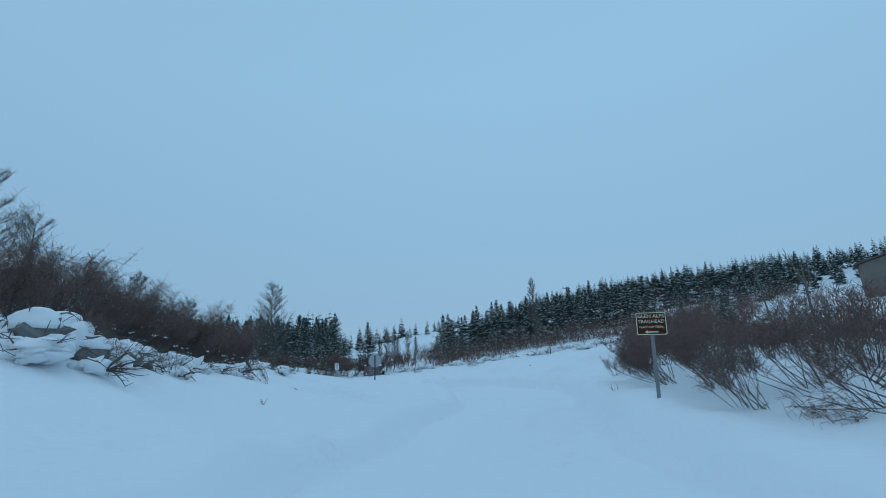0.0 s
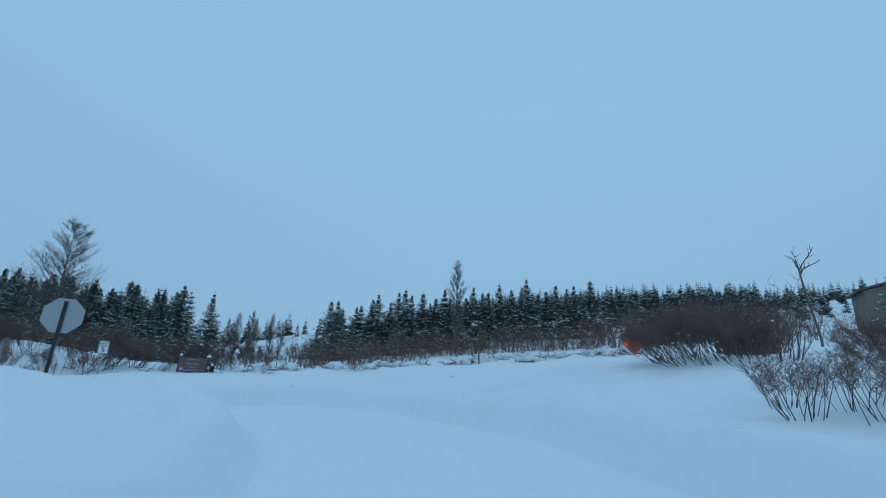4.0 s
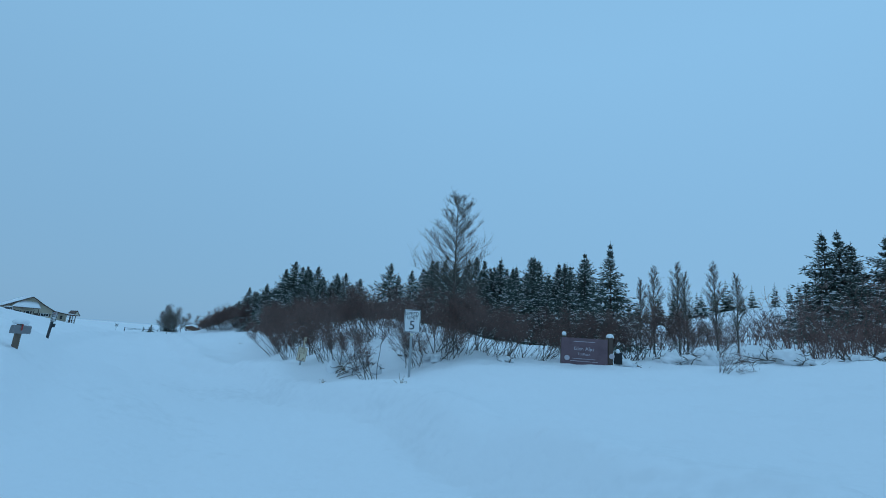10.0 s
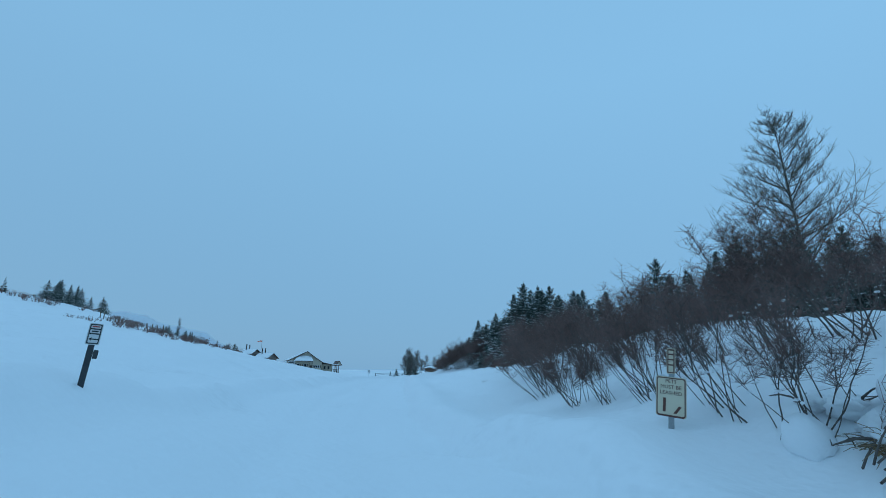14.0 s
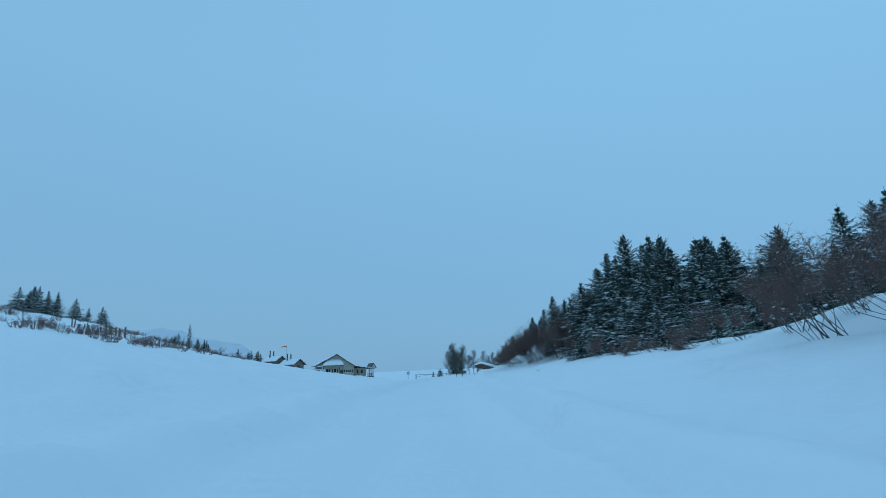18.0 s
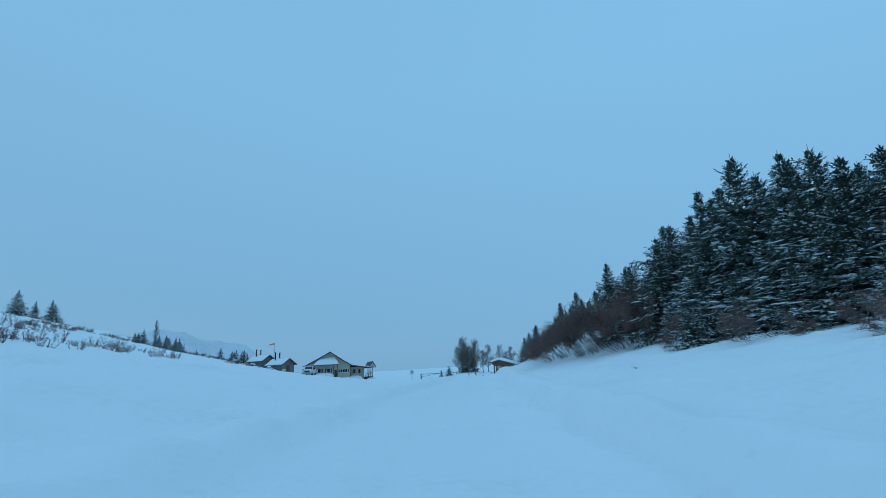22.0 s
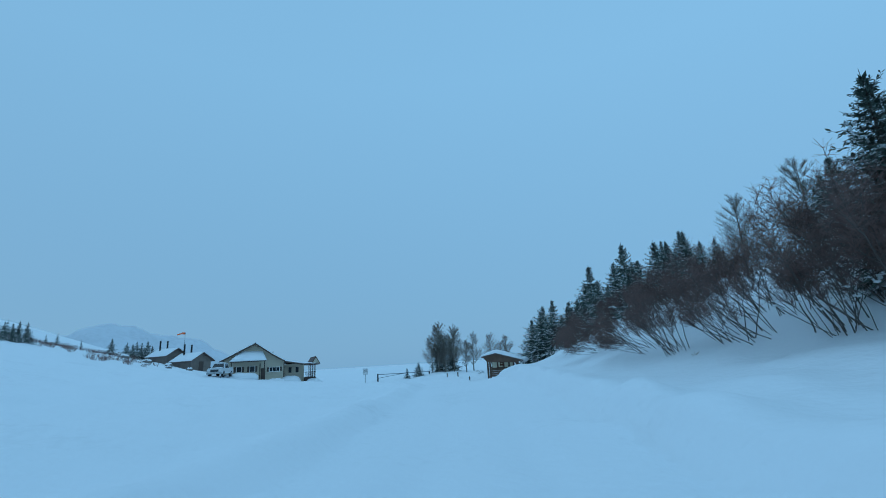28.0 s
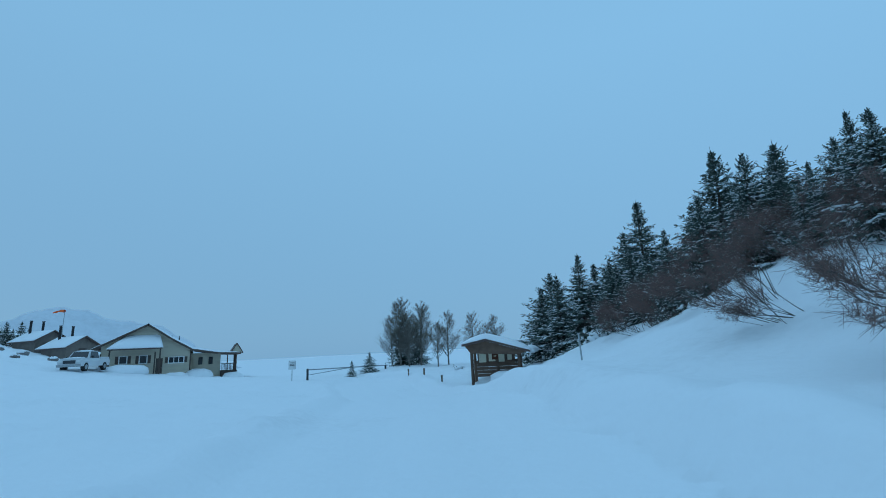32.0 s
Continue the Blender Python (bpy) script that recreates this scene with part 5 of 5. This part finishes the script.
for k, (x, y, r) in enumerate(((-9.1, 10.0, 0.62), (-8.5, 11.0, 0.4), (-9.9, 11.6, 0.66), (-8.7, 12.7, 0.36), (-10.6, 9.4, 0.7), (-9.4, 14.2, 0.42))):
    ob = empty("snowy_boulder", x, y, ground(x, y) + 0.05, 50 * k)
    part("rock", Geo().blob((0, 0, r * 0.35), r * 0.95, r * 0.72, r * 0.75, 60 + k, 7, 10, 0.7), ROCK, ob)
    part("snow_cap", Geo().blob((r * 0.1, 0, r * 0.78), r * 0.86, r * 0.7, r * 0.55, 70 + k, 8, 14, 0.25, -r * 0.22), SNOWCAP, ob, "thick rounded snow cap", True)
    tagged(ob, "dark boulder on the bank under a thick rounded snow cap", "boulder", "snowy boulders")

sock = empty("windsock", -164.0, 48.5, ground(-164, 48.5))
tagged(sock, "orange windsock blowing on a tall thin mast", "windsock")
part("mast", Geo().tube([(0, 0, -0.3), (0, 0, 6.2)], (0.05, 0.035), 8, True), STEEL, sock)
part("cloth", Geo().tube([(0, 0, 6.15), (-0.15, -0.45, 6.2), (-0.25, -0.9, 6.08), (-0.3, -1.3, 5.95)], (0.2, 0.17, 0.13, 0.08), 10), SOCK, sock)

# ---- pickup truck ----
tx, ty = -143.4, 55.2
truck = empty("pickup_truck", tx, ty, ground(tx, ty) - 0.02, facing(tx, ty, -105, 62) - 24)
tagged(truck, "white pickup truck parked beside the lodge, dusted with snow", "truck")
prof = [(-0.95, 0.45), (-0.98, 0.9), (-0.9, 1.12), (0.9, 1.12), (0.98, 0.9), (0.95, 0.45)]
part("body", Geo().prism(prof, -2.7, 2.9), PAINT, truck)
part("hood", Geo().box(-0.88, -2.66, 1.12, 0.88, -1.2, 1.22, 0.05), PAINT, truck)
cg = Geo()
cg.v = [Vector(p) for p in ((-0.9, -1.35, 1.12), (0.9, -1.35, 1.12), (0.9, 0.95, 1.12), (-0.9, 0.95, 1.12), (-0.72, -0.65, 1.88), (0.72, -0.65, 1.88), (0.72, 0.75, 1.9), (-0.72, 0.75, 1.9))]
cg.f = [(4, 5, 6, 7), (0, 1, 5, 4), (1, 2, 6, 5), (2, 3, 7, 6), (3, 0, 4, 7), (3, 2, 1, 0)]
part("cab", cg, PAINT, truck)
wg = Geo()
wg.v = [Vector(p) for p in ((-0.78, -1.31, 1.2), (0.78, -1.31, 1.2), (0.64, -0.74, 1.82), (-0.64, -0.74, 1.82))]
wg.f = [(0, 1, 2, 3)]
part("windscreen", wg, GLASS, truck)
for sx in (-1, 1):
    sw = Geo()
    sw.v = [Vector(p) for p in ((sx * 0.895, -1.0, 1.2), (sx * 0.895, 0.8, 1.2), (sx * 0.745, 0.65, 1.82), (sx * 0.745, -0.6, 1.82))]
    sw.f = [(0, 1, 2, 3)]
    part("side_window", sw, GLASS, truck)
    part("headlight", Geo().box(sx * 0.72 - 0.16, -2.74, 0.82, sx * 0.72 + 0.16, -2.69, 1.02, 0.02), WHITE, truck, "clear headlight")
    part("mirror", Geo().box(sx * 1.08 - 0.1, -1.05, 1.2, sx * 1.08 + 0.1, -0.95, 1.42, 0.03), BLACK, truck)
    for yy in (-1.75, 1.85):
        wh = part("wheel", Geo().tube([(sx * 0.72, yy, 0.38), (sx * 0.99, yy, 0.38)], (0.4, 0.4), 18, True), RUBBER, truck)
        part("rim", Geo().tube([(sx * 0.985, yy, 0.38), (sx * 1.0, yy, 0.38)], (0.24, 0.23), 14, True), STEEL, wh)
part("grille", Geo().box(-0.5, -2.75, 0.72, 0.5, -2.7, 1.02, 0.01), DARKSTEEL, truck)
part("bumper", Geo().box(-0.98, -2.88, 0.42, 0.98, -2.7, 0.66, 0.04), STEEL, truck)
part("bed_rim", Geo().box(-0.92, 1.0, 1.12, 0.92, 2.86, 1.3, 0.03), PAINT, truck)
part("snow_on_hood", Geo().blob((0, -1.95, 1.22), 0.85, 0.72, 0.1, 4, 6, 12, 0.2, 0.0), SNOWCAP, truck, "dusting of snow", True)
part("snow_on_cab", Geo().blob((0, 0.05, 1.89), 0.7, 0.68, 0.12, 5, 6, 12, 0.2, 0.0), SNOWCAP, truck, "layer of snow", True)

# ---- snow heaps, stumps and far details ----
def heap(x, y, r, seed, label, sticks=5):
    """A bush or branch pile pressed down under a cap of snow."""
    ob = empty("snow_covered_bush", x, y, ground(x, y), seed * 37)
    rng = random.Random(seed)
    cap = Geo()
    for k in range(6):
        a, q = rng.uniform(0, 6.28), rng.uniform(0.15, 0.85) * r
        w = r * rng.uniform(0.28, 0.62)
        cap.blob((math.cos(a) * q, math.sin(a) * q, r * rng.uniform(0.05, 0.45) * (1.1 - q / r)), w, w * rng.uniform(0.6, 1.0), w * rng.uniform(0.45, 0.8), rng.randint(1, 900), 7, 10, 0.8)
    part("snow_cap", cap, SNOWCAP, ob, "lumpy snow cap", True)
    g = Geo()
    for _ in range(sticks):
        a = rng.uniform(0, 6.28)
        line = bend(rng, (math.cos(a) * r * 0.5, math.sin(a) * r * 0.5, 0.0), (math.cos(a), math.sin(a), rng.uniform(0.1, 1.2)), r * rng.uniform(0.7, 1.5), 4, 0.12, 0.3)
        g.tube(line, taper(0.022, 0.007, 4), 4)
        for _ in range(4):
            q = line[rng.randint(1, 4)]
            a2 = rng.uniform(0, 6.28)
            g.tube(bend(rng, q, (math.cos(a2), math.sin(a2), rng.uniform(-0.2, 1)), r * rng.uniform(0.25, 0.6), 2, 0.05, 0.3), (0.009, 0.007, 0.004), 3)
    tagged(part("branchwork", g, BARK, ob), kind="stuff")
    return tagged(ob, label, "bush", "snow-covered bushes")


_rh = random.Random(17)
for x, y, r in [(-8.7, 9.6, 0.75), (-9.6, 10.8, 0.9), (-8.6, 11.9, 0.6), (-9.7, 13.2, 0.7), (-9.0, 15.2, 0.45), (-9.6, 17.0, 0.6), (-8.8, 19.0, 0.4), (-9.4, 21.0, 0.5), (-8.4, 23.6, 0.4), (-9.2, 25.5, 0.55), (-10.4, 8.6, 0.9), (-11.2, 11.6, 0.8), (-10.4, 14.6, 0.7), (-9.9, 12.0, 0.8), (-10.6, 17.4, 0.6), (-8.0, 10.6, 0.45), (-8.3, 14.2, 0.4), (-9.9, 19.6, 0.55), (-9.6, 23.2, 0.5)]:
    heap(x, y, r * 1.15, _rh.randint(1, 900), "dark branches weighed down under lumpy snow on the bank", 16)
for i in range(34):
    u = i / 33
    x, y = -5.5 + 27 * u + _rh.uniform(-0.6, 0.6), 53.5 - 9.0 * u ** 2 + _rh.uniform(-1.2, 1.2)
    heap(x, y, _rh.uniform(0.3, 0.85), _rh.randint(1, 900), "small bush buried in lumpy snow on the bank crest", 9)
for x, y, r in [(-14.7, 45.5, 0.5), (-14.2, 45.9, 0.42), (-13.5, 45.3, 0.45), (-15.6, 45.9, 0.38), (-14.9, 45.6, 0.4), (-13.0, 46.6, 0.35), (-11.8, 46.6, 0.4), (-10.2, 48.6, 0.35), (-7.2, 52.4, 0.4), (-103.5, 85.6, 0.7), (-105.2, 85.4, 0.9), (-106.6, 86.4, 0.6), (-101.5, 85.5, 0.5), (-120, 84.5, 0.5)]:
    heap(x, y, r, _rh.randint(1, 900), "rounded lump of snow over a low bush", 4)
# tufts that pierce the snow
for x, y in [(-0.6, 38.8), (4.4, 12.9), (5.0, 8.0), (-6.3, 19.5), (-5.9, 15.0), (6.8, 40.5), (-9.0, 42.0), (-13.6, 43.4), (-33.5, 51.4), (-45.5, 57.5), (-60.0, 62.0), (-79.5, 70.5)]:
    g = Geo()
    for _ in range(7):
        a = _rh.uniform(0, 6.28)
        g.tube(bend(_rh, (_rh.uniform(-0.06, 0.06), _rh.uniform(-0.06, 0.06), -0.05), (math.cos(a) * 0.5, math.sin(a) * 0.5, 1), _rh.uniform(0.1, 0.28), 3, 0.15, 0.2), taper(0.008, 0.003, 3), 3)
    ob = new("dry_weed_tuft", g.mesh("dry_weed_tuft", GRASS))
    ob.location = (x, y, ground(x, y))
    tagged(ob, "small dry weed tuft poking through the snow", "weed", "weed tufts")
# fence posts running down the hillside
for i in range(15):
    u = i / 14
    x, y = -77.5 - 23 * u + _rh.uniform(-0.3, 0.3), 32.0 - 11.5 * u
    ob = empty("fence_post", x, y, ground(x, y), _rh.uniform(0, 90), _rh.uniform(-6, 6), _rh.uniform(-6, 6))
    part("post", Geo().tube([(0, 0, -0.4), (0, 0, _rh.uniform(0.7, 1.1))], (0.08, 0.07), 7, True), WOOD, ob)
    tagged(ob, "dark wooden fence post in the snowy hillside", "post", "hillside fence posts")
# overhead line pole on the ridge
pole2 = empty("power_pole", 28.5, 108.9, ground(28.5, 108.9), 30)
tagged(pole2, "far wooden power pole with a crossarm over the trees", "pole")
hp = 21.2 - ground(28.5, 108.9)
part("shaft", Geo().tube([(0, 0, -0.5), (0, 0, hp)], (0.17, 0.12), 8, True), WOOD, pole2)
part("crossarm", Geo().box(-1.3, -0.07, hp - 0.5, 1.3, 0.07, hp - 0.33), WOOD, pole2)
# hut roof showing over the brush
cz = ground(45.0, 47.6)
cabin = empty("cabin", 45.0, 47.6, cz, -38)
tagged(cabin, "brown cabin with a plain sloping roof behind the brush", "house")
wh = 11.3 - cz
part("wall", Geo().prism([(-1.3, -0.5), (-1.3, wh), (1.3, wh + 0.7), (1.3, -0.5)], -1.6, 1.6), GREYWALL, cabin)
part("roof", Geo().prism([(-1.7, wh - 0.05), (1.7, wh + 0.87), (1.7, wh + 1.03), (-1.7, wh + 0.11)], -1.9, 1.9), ROOF, cabin)

# smooth round lumps beside the leash sign, and a tuft of dead grass between them
for x, y, r in ((-15.55, 45.3, 0.25), (-14.9, 46.1, 0.29)):
    lump = new("snow_lump", Geo().blob((0, 0, r * 0.4), r, r * 0.93, r, round(-x * 10), 9, 16, 0.25).mesh("snow_lump", SNOWCAP, True))
    lump.location = (x, y, ground(x, y))
    tagged(lump, "smooth round lump of snow beside the alders", "snow", "snow lumps")
g = Geo()
for _ in range(70):
    a = _rh.uniform(0, 6.28)
    g.tube(bend(_rh, (_rh.uniform(-0.22, 0.22), _rh.uniform(-0.18, 0.18), -0.05), (math.cos(a) * 0.8, math.sin(a) * 0.8, 1), _rh.uniform(0.3, 0.6), 4, 0.28, 0.2), taper(0.007, 0.003, 4), 3)
tuft = new("dead_grass_clump", g.mesh("dead_grass_clump", GRASS))
tuft.location = (-14.75, 45.45, ground(-14.75, 45.45))
tagged(tuft, "drooping clump of tan dead grass beside a snow lump", "grass")
